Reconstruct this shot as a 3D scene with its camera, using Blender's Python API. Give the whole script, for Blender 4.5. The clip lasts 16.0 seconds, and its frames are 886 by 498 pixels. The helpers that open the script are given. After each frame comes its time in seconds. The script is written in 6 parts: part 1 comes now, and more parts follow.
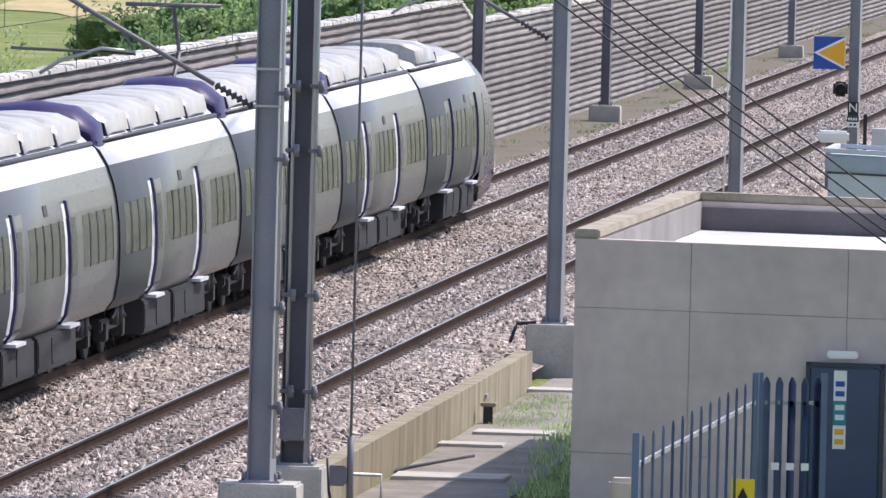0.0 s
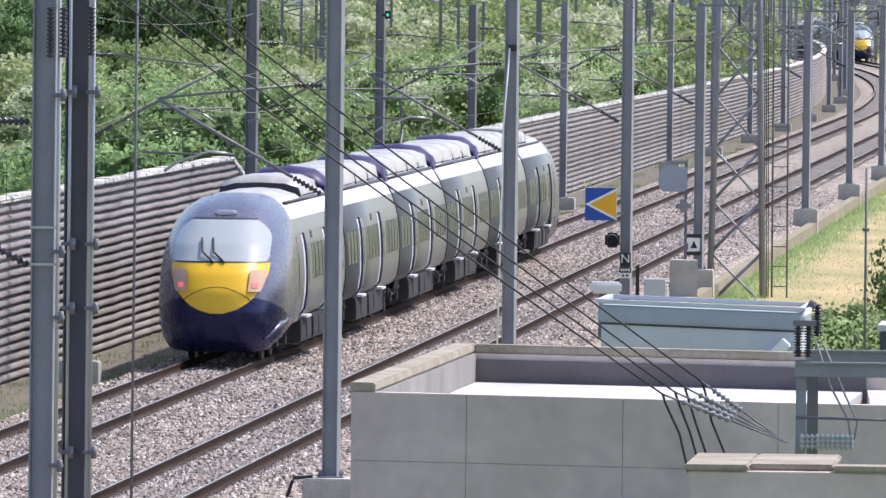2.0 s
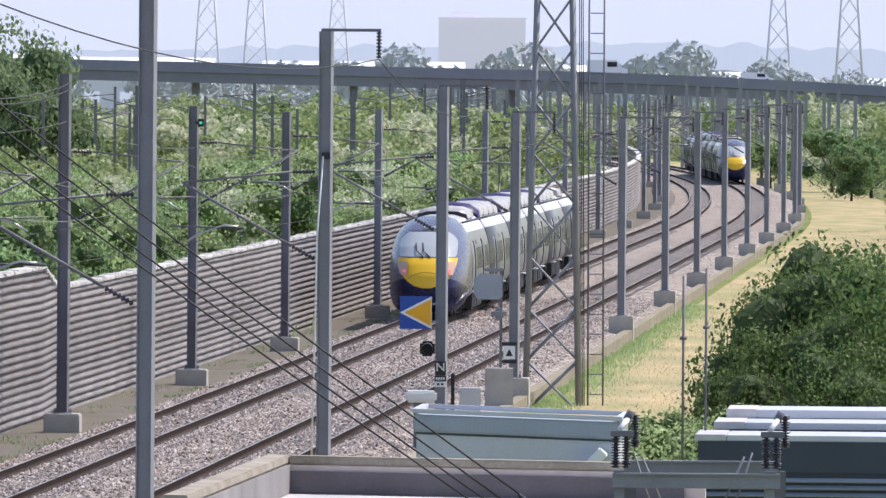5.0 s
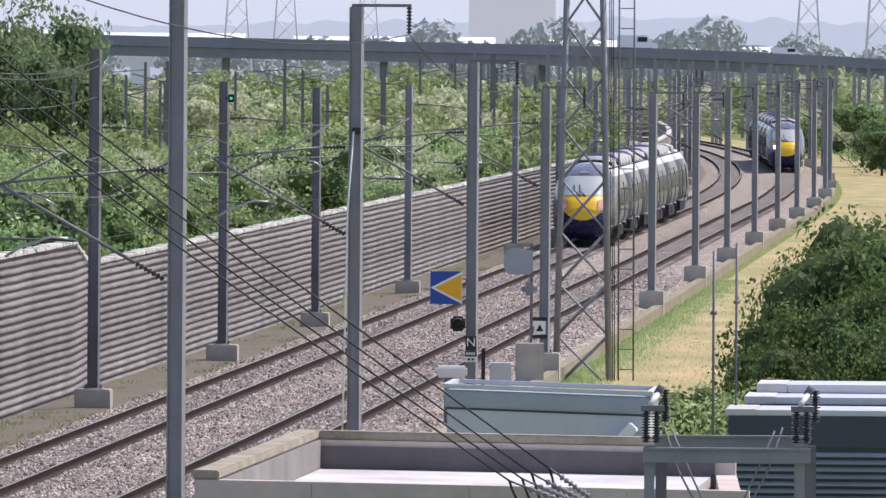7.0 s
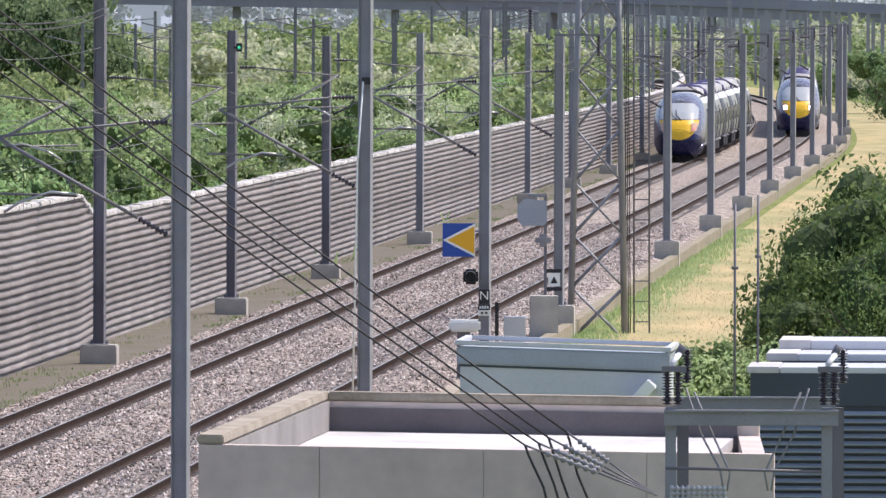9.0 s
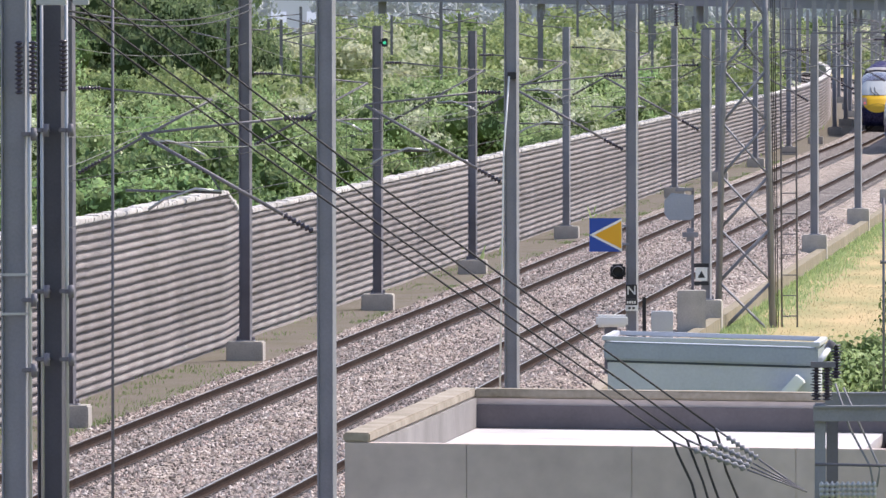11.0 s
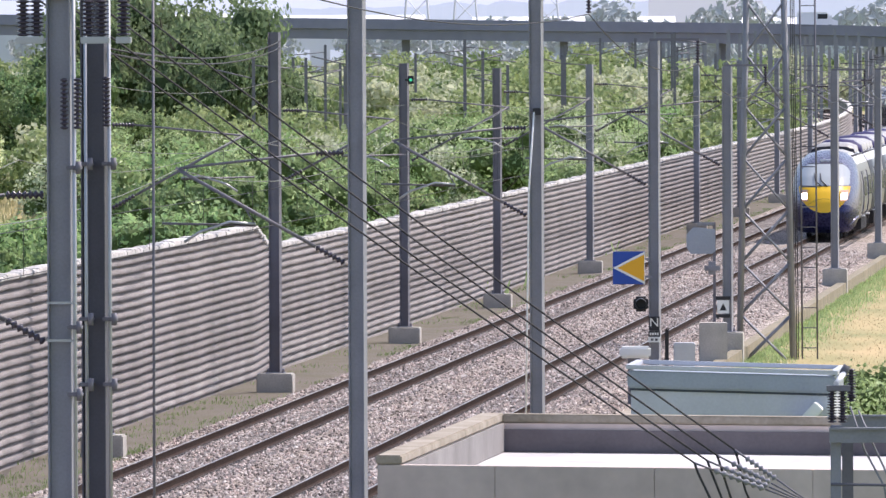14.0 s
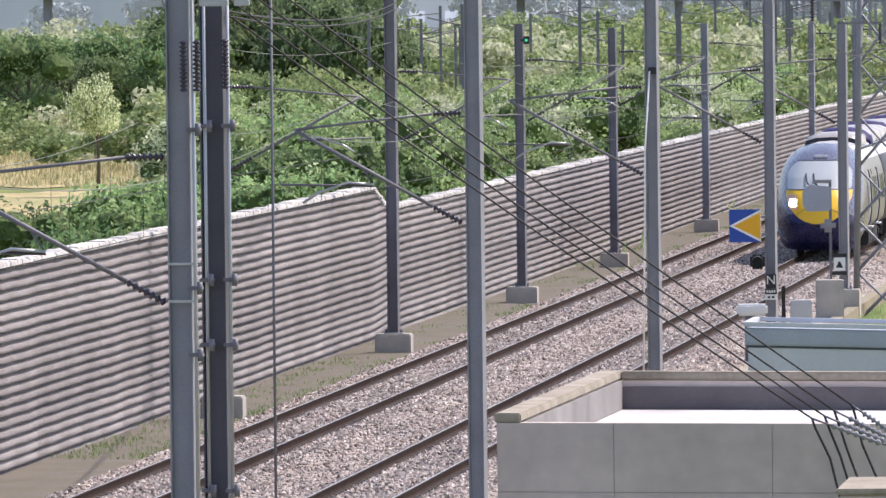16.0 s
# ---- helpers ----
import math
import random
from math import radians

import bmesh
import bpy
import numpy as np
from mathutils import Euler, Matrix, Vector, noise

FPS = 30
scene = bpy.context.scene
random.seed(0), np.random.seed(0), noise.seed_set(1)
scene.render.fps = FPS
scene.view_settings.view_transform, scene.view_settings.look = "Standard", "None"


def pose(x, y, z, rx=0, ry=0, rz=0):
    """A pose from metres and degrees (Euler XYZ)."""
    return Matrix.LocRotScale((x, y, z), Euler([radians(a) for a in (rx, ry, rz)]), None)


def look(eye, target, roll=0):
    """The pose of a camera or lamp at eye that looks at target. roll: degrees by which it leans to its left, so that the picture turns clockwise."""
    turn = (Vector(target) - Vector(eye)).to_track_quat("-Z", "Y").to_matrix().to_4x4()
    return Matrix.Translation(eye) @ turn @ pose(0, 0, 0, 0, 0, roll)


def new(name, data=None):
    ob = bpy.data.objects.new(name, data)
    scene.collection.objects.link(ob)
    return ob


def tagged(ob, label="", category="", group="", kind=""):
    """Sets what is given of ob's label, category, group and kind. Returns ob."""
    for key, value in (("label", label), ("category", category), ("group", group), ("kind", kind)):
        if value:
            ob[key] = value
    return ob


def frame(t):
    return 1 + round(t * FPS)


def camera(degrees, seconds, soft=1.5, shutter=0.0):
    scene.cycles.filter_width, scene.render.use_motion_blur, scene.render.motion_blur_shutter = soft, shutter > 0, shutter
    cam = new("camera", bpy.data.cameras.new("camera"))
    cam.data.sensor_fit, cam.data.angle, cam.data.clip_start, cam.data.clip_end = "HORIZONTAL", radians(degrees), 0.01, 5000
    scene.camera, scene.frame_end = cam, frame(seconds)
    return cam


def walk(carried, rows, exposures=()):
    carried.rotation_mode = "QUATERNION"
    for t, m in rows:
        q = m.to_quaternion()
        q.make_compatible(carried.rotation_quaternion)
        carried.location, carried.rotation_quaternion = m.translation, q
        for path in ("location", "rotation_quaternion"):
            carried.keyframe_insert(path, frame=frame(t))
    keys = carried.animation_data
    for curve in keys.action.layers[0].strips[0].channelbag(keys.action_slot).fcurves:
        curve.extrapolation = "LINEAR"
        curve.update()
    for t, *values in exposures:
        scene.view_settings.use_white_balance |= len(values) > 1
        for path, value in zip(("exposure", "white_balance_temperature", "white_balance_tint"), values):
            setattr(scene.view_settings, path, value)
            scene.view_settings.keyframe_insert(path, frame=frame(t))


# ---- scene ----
LENS = 4.2760
# seconds, advance along y, turn, tilt, lean (degrees)
PATH = [
    (0.0, -0.95, 1.8715, -2.1201, -1.405),
    (0.5, -1.51, 1.9337, -2.1063, -0.503),
    (1.0, -1.15, 1.5848, -1.8283, -0.459),
    (1.5, -1.43, 1.0054, -1.4651, -0.679),
    (2.0, -1.65, 0.7529, -1.3486, -0.632),
    (2.5, -1.09, 0.6120, -1.4525, -0.520),
    (3.0, 0.19, 0.3998, -1.2625, -0.557),
    (3.5, 0.88, 0.1637, -1.0510, -0.627),
    (4.0, 1.22, -0.0536, -0.8580, -0.533),
    (4.2, 0.99, -0.1127, -0.8203, -0.480),
    (6.3, -0.08, -0.1125, -0.8705, -0.379),
    (6.5, 0.18, -0.0804, -0.8879, -0.342),
    (7.0, -0.00, 0.0007, -0.9434, -0.390),
    (7.5, 0.29, -0.0138, -1.0397, -0.345),
    (8.0, 2.45, -0.0988, -1.1661, -0.220),
    (8.5, 4.79, -0.1389, -1.2187, -0.051),
    (9.0, 5.75, 0.0560, -1.1967, -0.158),
    (9.5, 6.51, 0.5102, -1.3125, -0.051),
    (10.0, 7.00, 0.7583, -1.3671, 0.131),
    (12.3, 5.21, 0.7648, -1.0112, 0.016),
    (12.5, 4.93, 0.7725, -1.0147, -0.125),
    (13.0, 4.80, 0.7727, -1.0200, -0.089),
    (13.5, 3.18, 0.7647, -1.0290, 0.070),
    (14.0, 1.27, 0.8693, -1.0400, 0.255),
    (14.5, 0.50, 0.9948, -1.0493, 0.399),
    (15.0, 0.09, 1.1269, -1.0573, 0.547),
    (15.5, 0.02, 1.2673, -1.0666, 0.599),
    (16.0, 0.27, 1.4222, -1.2256, 0.700),
]
EYE_Z = 8.45
cam = camera(LENS, 16.0, soft=1.5)
walk(cam, [(t, pose(0, y, EYE_Z, 90 + tilt, lean, turn)) for t, y, turn, tilt, lean in PATH],
     exposures=[(0.0, 0.66, 6500, 16), (2.0, 0.71, 6450, 15), (4.0, 0.62, 6450, 15), (7.0, 0.38, 6700, 16), (8.0, 0.56, 6700, 16), (9.0, 0.58, 6700, 17), (10.0, 0.65, 6750, 17), (14.0, 0.67, 6650, 18), (16.0, 0.68, 6750, 18)])

# ---- light ----
SUN_TO = Vector((0.66, 0.36, 1.15)).normalized()
world = bpy.data.worlds.new("world")
scene.world = world
world.use_nodes = True
wn = world.node_tree.nodes
sky = wn.new("ShaderNodeTexSky")
sky.sky_type = "NISHITA"
sky.sun_disc = False
sky.sun_elevation = math.asin(SUN_TO.z)
sky.sun_rotation = math.atan2(SUN_TO.x, SUN_TO.y)
sky.air_density, sky.dust_density, sky.ozone_density = 1.0, 1.4, 1.0
wn["Background"].inputs["Strength"].default_value = 0.15
world.node_tree.links.new(sky.outputs[0], wn["Background"].inputs["Color"])
sun_data = bpy.data.lights.new("sun", "SUN")
sun_data.energy, sun_data.angle, sun_data.color = 3.3, radians(0.6), (1.0, 0.955, 0.89)
sun = new("sun", sun_data)
sun.matrix_world = look(SUN_TO * 50, (0, 0, 0))


# ---- materials ----
def mat(name, rgb, rough=0.7, metal=0.0, var=0.25, scale=3.0, fine=40.0, bump=0.15, tint=None, stretch=(1, 1, 1), spec=0.5, dist=0.02):
    """Base colour with variation at two scales, and relief."""
    m = bpy.data.materials.new(name)
    m.use_nodes = True
    nt = m.node_tree
    n, l = nt.nodes, nt.links
    b = n["Principled BSDF"]
    b.inputs["Metallic"].default_value = metal
    b.inputs["Specular IOR Level"].default_value = spec
    tc = n.new("ShaderNodeTexCoord")
    mp = n.new("ShaderNodeMapping")
    mp.inputs["Scale"].default_value = stretch
    l.new(tc.outputs["Object"], mp.inputs[0])
    big, small = n.new("ShaderNodeTexNoise"), n.new("ShaderNodeTexNoise")
    big.inputs["Scale"].default_value, small.inputs["Scale"].default_value = scale, fine
    big.inputs["Detail"].default_value, small.inputs["Detail"].default_value = 4, 3
    for q in (big, small):
        l.new(mp.outputs[0], q.inputs[0])
    ramp = n.new("ShaderNodeValToRGB")
    dark = tint or [c * (1 - var) for c in rgb]
    ramp.color_ramp.elements[0].color = (*dark, 1)
    ramp.color_ramp.elements[1].color = (*[min(1, c * (1 + var * 0.4)) for c in rgb], 1)
    ramp.color_ramp.elements[0].position, ramp.color_ramp.elements[1].position = 0.32, 0.68
    mixf = n.new("ShaderNodeMath")
    mixf.operation = "MULTIPLY_ADD"
    mixf.inputs[1].default_value = 0.35
    l.new(small.outputs[0], mixf.inputs[0])
    half = n.new("ShaderNodeMath")
    half.operation = "MULTIPLY"
    half.inputs[1].default_value = 0.65
    l.new(big.outputs[0], half.inputs[0])
    l.new(half.outputs[0], mixf.inputs[2])
    l.new(mixf.outputs[0], ramp.inputs[0])
    l.new(ramp.outputs[0], b.inputs["Base Color"])
    rr = n.new("ShaderNodeMapRange")
    rr.inputs["To Min"].default_value, rr.inputs["To Max"].default_value = max(0.02, rough - 0.12), min(1, rough + 0.12)
    l.new(small.outputs[0], rr.inputs[0])
    l.new(rr.outputs[0], b.inputs["Roughness"])
    if bump:
        bp = n.new("ShaderNodeBump")
        bp.inputs["Strength"].default_value, bp.inputs["Distance"].default_value = bump, dist
        l.new(small.outputs[0], bp.inputs["Height"])
        l.new(bp.outputs[0], b.inputs["Normal"])
    return m


def plain(name, rgb, rough=0.4, metal=0.0, emit=0.0):
    m = bpy.data.materials.new(name)
    m.use_nodes = True
    b = m.node_tree.nodes["Principled BSDF"]
    b.inputs["Base Color"].default_value = (*rgb, 1)
    b.inputs["Roughness"].default_value, b.inputs["Metallic"].default_value = rough, metal
    if emit:
        b.inputs["Emission Color"].default_value = (*rgb, 1)
        b.inputs["Emission Strength"].default_value = emit
    return m


def stones(name, cols, size, bump=0.8):
    """Loose broken stone: cells of mixed colour with relief, and broad dust patches."""
    m = bpy.data.materials.new(name)
    m.use_nodes = True
    n, l = m.node_tree.nodes, m.node_tree.links
    b = n["Principled BSDF"]
    b.inputs["Roughness"].default_value = 0.95
    b.inputs["Specular IOR Level"].default_value = 0.2
    tc = n.new("ShaderNodeTexCoord")
    v = n.new("ShaderNodeTexVoronoi")
    v.inputs["Scale"].default_value = 1 / size
    v.inputs["Randomness"].default_value = 1.0
    l.new(tc.outputs["Object"], v.inputs["Vector"])
    sep = n.new("ShaderNodeSeparateColor")
    l.new(v.outputs["Color"], sep.inputs[0])
    ramp = n.new("ShaderNodeValToRGB")
    e = ramp.color_ramp.elements
    while len(e) < len(cols):
        e.new(0.5)
    for i, c in enumerate(cols):
        e[i].position, e[i].color = i / (len(cols) - 1), (*c, 1)
    l.new(sep.outputs[0], ramp.inputs[0])
    big = n.new("ShaderNodeTexNoise")
    big.inputs["Scale"].default_value, big.inputs["Detail"].default_value = 0.35, 5
    l.new(tc.outputs["Object"], big.inputs[0])
    mul = n.new("ShaderNodeMix")
    mul.data_type, mul.blend_type = "RGBA", "MULTIPLY"
    mul.inputs[0].default_value = 0.7
    r2 = n.new("ShaderNodeValToRGB")
    r2.color_ramp.elements[0].color, r2.color_ramp.elements[1].color = (0.62, 0.56, 0.52, 1), (1, 0.98, 0.97, 1)
    r2.color_ramp.elements[0].position, r2.color_ramp.elements[1].position = 0.35, 0.65
    l.new(big.outputs[0], r2.inputs[0])
    l.new(ramp.outputs[0], mul.inputs[6])
    l.new(r2.outputs[0], mul.inputs[7])
    l.new(mul.outputs[2], b.inputs["Base Color"])
    bp = n.new("ShaderNodeBump")
    bp.inputs["Strength"].default_value, bp.inputs["Distance"].default_value = bump, size * 0.8
    bp.invert = True
    l.new(v.outputs["Distance"], bp.inputs["Height"])
    l.new(bp.outputs[0], b.inputs["Normal"])
    return m


def vary(m, lo, hi):
    """Let each object that wears the material differ in lightness."""
    n, l = m.node_tree.nodes, m.node_tree.links
    sock = n["Principled BSDF"].inputs["Base Color"]
    src = sock.links[0].from_socket
    oi, mr, hs = n.new("ShaderNodeObjectInfo"), n.new("ShaderNodeMapRange"), n.new("ShaderNodeHueSaturation")
    mr.inputs["To Min"].default_value, mr.inputs["To Max"].default_value = lo, hi
    l.new(oi.outputs["Random"], mr.inputs[0])
    l.new(mr.outputs[0], hs.inputs["Value"])
    l.new(src, hs.inputs["Color"])
    l.new(hs.outputs[0], sock)
    return m


BALLAST = stones("ballast_stone", [(0.066, 0.055, 0.05), (0.275, 0.24, 0.213), (0.435, 0.383, 0.338), (0.78, 0.70, 0.63)], 0.10, 1.0)
BALLAST_DARK = stones("ballast_oiled", [(0.05, 0.043, 0.04), (0.17, 0.155, 0.145), (0.27, 0.25, 0.235), (0.48, 0.44, 0.42)], 0.095, 1.0)
RUST = mat("rail_rust", (0.042, 0.025, 0.019), 0.85, 0.0, 0.4, 2, 60, 0.2, spec=0.1)
RAIL_TOP = mat("rail_polish", (0.50, 0.46, 0.43), 0.32, 0.9, 0.2, 1, 30, 0.0)
STEEL = mat("galvanised_steel", (0.27, 0.272, 0.30), 0.6, 0.1, 0.25, 1.2, 30, 0.08)
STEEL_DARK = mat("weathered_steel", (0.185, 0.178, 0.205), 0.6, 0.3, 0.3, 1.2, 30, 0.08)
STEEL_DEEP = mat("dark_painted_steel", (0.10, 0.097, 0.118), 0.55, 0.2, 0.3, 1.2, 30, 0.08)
CONC = mat("concrete", (0.47, 0.44, 0.40), 0.9, 0, 0.3, 1.5, 25, 0.25)
CONC_WALL = mat("precast_concrete", (0.61, 0.51, 0.465), 0.85, 0, 0.26, 0.6, 4, 0.05)
CONC_OLD = mat("stained_concrete", (0.35, 0.305, 0.25), 0.92, 0, 0.45, 1.2, 14, 0.3, tint=(0.20, 0.17, 0.12))
BARRIER = vary(mat("barrier_board", (0.268, 0.245, 0.240), 0.9, 0, 0.45, 0.5, 10, 0.8, tint=(0.15, 0.132, 0.128), stretch=(1, 0.55, 2.2), dist=0.05), 0.9, 1.08)
BARRIER_CAP = vary(mat("barrier_cap", (0.66, 0.63, 0.60), 0.9, 0, 0.4, 1.6, 9, 0.6, dist=0.05), 0.85, 1.1)
STREAKED = mat("streaked_concrete", (0.31, 0.265, 0.19), 0.92, 0, 0.45, 1.4, 12, 0.4, tint=(0.13, 0.115, 0.07), stretch=(1, 1.6, 0.22), dist=0.03)
ROOF = mat("roof_membrane", (0.60, 0.58, 0.585), 0.8, 0, 0.35, 0.5, 5, 0.1)
BLUEGREY = mat("blue_grey_paint", (0.56, 0.57, 0.61), 0.45, 0.1, 0.15, 0.8, 20, 0.04)
BLUEGREY_LID = mat("blue_grey_lid", (0.35, 0.385, 0.45), 0.4, 0.2, 0.2, 0.8, 20, 0.04)
SLATE = mat("slate_paint", (0.045, 0.058, 0.08), 0.5, 0.2, 0.2, 0.8, 20, 0.04)
FENCE = mat("fence_paint", (0.13, 0.17, 0.27), 0.5, 0.2, 0.2, 2, 30, 0.05)
BLUE = plain("sign_blue", (0.015, 0.07, 0.36), 0.5)
YELLOW = plain("sign_yellow", (0.85, 0.42, 0.015), 0.5)
WHITE = plain("white_enamel", (0.8, 0.8, 0.78), 0.5)
BLACK = plain("black_enamel", (0.015, 0.015, 0.02), 0.5)
INSUL = plain("insulator_glaze", (0.05, 0.04, 0.055), 0.25)
WIRE = plain("wire_copper", (0.025, 0.024, 0.026), 0.7, 0.0)
WIRE_L = plain("wire_aluminium", (0.42, 0.43, 0.44), 0.45, 0.6)
WIRE_M = plain("wire_bronze", (0.17, 0.175, 0.15), 0.6, 0.3)


def part(name, bm, material, parent=None, label="", smooth=False):
    me = bpy.data.meshes.new(name)
    if smooth:
        for f in bm.faces:
            f.smooth = True
    bm.to_mesh(me)
    bm.free()
    for q in (material if isinstance(material, (list, tuple)) else [material]):
        me.materials.append(q)
    ob = new(name, me)
    if parent is not None:
        ob.parent = parent
    if label:
        tagged(ob, label)
    return ob


def box(bm, x0, y0, z0, x1, y1, z1, mi=0, m=None, bevel=0.0):
    v = [bm.verts.new(m @ Vector(p) if m else p) for p in ((x0, y0, z0), (x1, y0, z0), (x1, y1, z0), (x0, y1, z0), (x0, y0, z1), (x1, y0, z1), (x1, y1, z1), (x0, y1, z1))]
    fs = []
    for q in ((3, 2, 1, 0), (4, 5, 6, 7), (0, 1, 5, 4), (1, 2, 6, 5), (2, 3, 7, 6), (3, 0, 4, 7)):
        f = bm.faces.new([v[i] for i in q])
        f.material_index = mi
        fs.append(f)
    if bevel:
        es = list({e for f in fs for e in f.edges})
        bmesh.ops.bevel(bm, geom=es, offset=bevel, segments=2, affect="EDGES", clamp_overlap=True)
    return bm


def tube(bm, pts, r, seg=6, mi=0, caps=True):
    """A round bar through points."""
    rings = []
    pts = [Vector(p) for p in pts]
    for i, p in enumerate(pts):
        d = (pts[min(i + 1, len(pts) - 1)] - pts[max(i - 1, 0)]).normalized()
        a = d.cross(Vector((0, 0, 1)) if abs(d.z) < 0.9 else Vector((1, 0, 0))).normalized()
        c = d.cross(a)
        rr = r[i] if isinstance(r, (list, tuple)) else r
        rings.append([bm.verts.new(p + (a * math.cos(k * math.tau / seg) + c * math.sin(k * math.tau / seg)) * rr) for k in range(seg)])
    for A, B in zip(rings, rings[1:]):
        for k in range(seg):
            f = bm.faces.new((A[k], A[(k + 1) % seg], B[(k + 1) % seg], B[k]))
            f.material_index, f.smooth = mi, True
    if caps:
        for q in (rings[0][::-1], rings[-1]):
            bm.faces.new(q).material_index = mi
    return bm


def empty(name, m=None):
    ob = new(name)
    ob.empty_display_size = 0.3
    if m is not None:
        ob.matrix_basis = m
    return ob


# ---- the line of the railway: straight, then a wide bend to the left ----
SLOPE, BEND, RADIUS = 0.0517, 680.0, 13000.0
T1, T2 = -21.09, -16.98
HEAD = -math.degrees(math.atan(SLOPE))


def cx(off, y):
    return off + SLOPE * y - max(0.0, y - BEND) ** 2 / RADIUS


def heading(y):
    return -math.degrees(math.atan(SLOPE - 2 * max(0.0, y - BEND) / RADIUS))


def at(off, y, z=0.0):
    return Vector((cx(off, y), y, z))


def stations(y0, y1, step):
    k = max(1, round((y1 - y0) / step))
    return [y0 + (y1 - y0) * i / k for i in range(k + 1)]


def sweep(bm, profile, ys, mis=None, closed=False, jitter=0.0):
    """Draw a cross-section (offset, height) along the line."""
    rows = []
    for y in ys:
        rows.append([bm.verts.new(at(o, y, z + (random.uniform(-jitter, jitter) if jitter else 0))) for o, z in profile])
    n = len(profile)
    for A, B in zip(rows, rows[1:]):
        for k in range(n if closed else n - 1):
            f = bm.faces.new((A[k], A[(k + 1) % n], B[(k + 1) % n], B[k]))
            if mis:
                f.material_index = mis[k]
    if closed:
        bm.faces.new(rows[0][::-1])
        bm.faces.new(rows[-1])
    return bm


FAR = stations(-40, 680, 40) + stations(700, 1900, 25)

# ---- ground ----
def ground_material():
    m = bpy.data.materials.new("rough_grass")
    m.use_nodes = True
    n, l = m.node_tree.nodes, m.node_tree.links
    b = n["Principled BSDF"]
    b.inputs["Roughness"].default_value = 0.95
    b.inputs["Specular IOR Level"].default_value = 0.1
    tc = n.new("ShaderNodeTexCoord")
    big, mid, fine = (n.new("ShaderNodeTexNoise") for _ in range(3))
    for q, s in ((big, 0.06), (mid, 0.5), (fine, 9.0)):
        q.inputs["Scale"].default_value, q.inputs["Detail"].default_value = s, 5
        l.new(tc.outputs["Object"], q.inputs[0])
    green = n.new("ShaderNodeValToRGB")
    for i, (p, c) in enumerate(((0.3, (0.10, 0.135, 0.045)), (0.52, (0.19, 0.23, 0.08)), (0.72, (0.37, 0.34, 0.16)))):
        if i > 1:
            green.color_ramp.elements.new(p)
        green.color_ramp.elements[i].position, green.color_ramp.elements[i].color = p, (*c, 1)
    add = n.new("ShaderNodeMath")
    add.operation = "MULTIPLY_ADD"
    add.inputs[1].default_value = 0.5
    h = n.new("ShaderNodeMath")
    h.operation = "MULTIPLY"
    h.inputs[1].default_value = 0.5
    l.new(fine.outputs[0], h.inputs[0])
    l.new(mid.outputs[0], add.inputs[0])
    l.new(h.outputs[0], add.inputs[2])
    l.new(add.outputs[0], green.inputs[0])
    l.new(green.outputs[0], b.inputs["Base Color"])
    bp = n.new("ShaderNodeBump")
    bp.inputs["Strength"].default_value, bp.inputs["Distance"].default_value = 0.8, 0.15
    l.new(fine.outputs[0], bp.inputs["Height"])
    l.new(bp.outputs[0], b.inputs["Normal"])
    return m


GRASS = ground_material()
CESS = mat("cess_dirt", (0.125, 0.105, 0.09), 0.95, 0, 0.5, 0.5, 9, 0.5, tint=(0.105, 0.095, 0.055), dist=0.05)
DRY = mat("dry_grass", (0.39, 0.285, 0.145), 0.95, 0, 0.6, 0.3, 5, 0.6, tint=(0.20, 0.22, 0.08), stretch=(1.6, 0.35, 1), dist=0.08)
bm = bmesh.new()
sweep(bm, [(-2500, -1.0), (-400, -1.0), (-60, -0.9), (-27, -0.6), (-24, -0.5), (-19, -0.62), (-14.3, -0.66), (-13.9, -0.66), (-5, -0.7), (10, -0.8), (60, -1.0), (400, -1.0), (2500, -1.0)], FAR + [2600, 3600, 4800])
tagged(part("ground", bm, GRASS), "rough green and straw-coloured grass ground beside the railway", "ground", kind="structure")
bm = bmesh.new()
sweep(bm, [(-25.5, -0.48), (-24.6, -0.46), (-23.6, -0.46), (-23.0, -0.5)], stations(80, 680, 5) + stations(690, 1600, 20), jitter=0.03)
tagged(part("cess_path", bm, CESS), "brown dirt strip with weeds below the noise barrier", "path", kind="structure")
bm = bmesh.new()
sweep(bm, [(-13.3, -0.648), (-11.2, -0.64), (-9.2, -0.65), (-6.9, -0.665)], stations(225, 680, 5) + stations(690, 1500, 20), jitter=0.0)
tagged(part("dry_grass_path", bm, DRY), "straw-coloured dry grass track along the fence side", "path", kind="structure")

# ballast bed, rails, sleepers
bm = bmesh.new()
sweep(bm, [(-23.5, -0.55), (-22.9, -0.24), (-21.95, -0.19), (-21.75, -0.17), (-20.4, -0.17), (-20.2, -0.18), (-19, -0.25), (-17.85, -0.18), (-17.65, -0.17), (-16.3, -0.17), (-16.1, -0.18), (-15.2, -0.22), (-14.2, -0.45)],
      stations(80, 680, 4) + stations(690, 1800, 20), mis=[0, 0, 0, 1, 0, 0, 0, 0, 1, 0, 0, 0], jitter=0.012)
tagged(part("ballast", bm, [BALLAST, BALLAST_DARK]), "grey and pink crushed stone ballast bed under both tracks", "ballast", kind="structure")
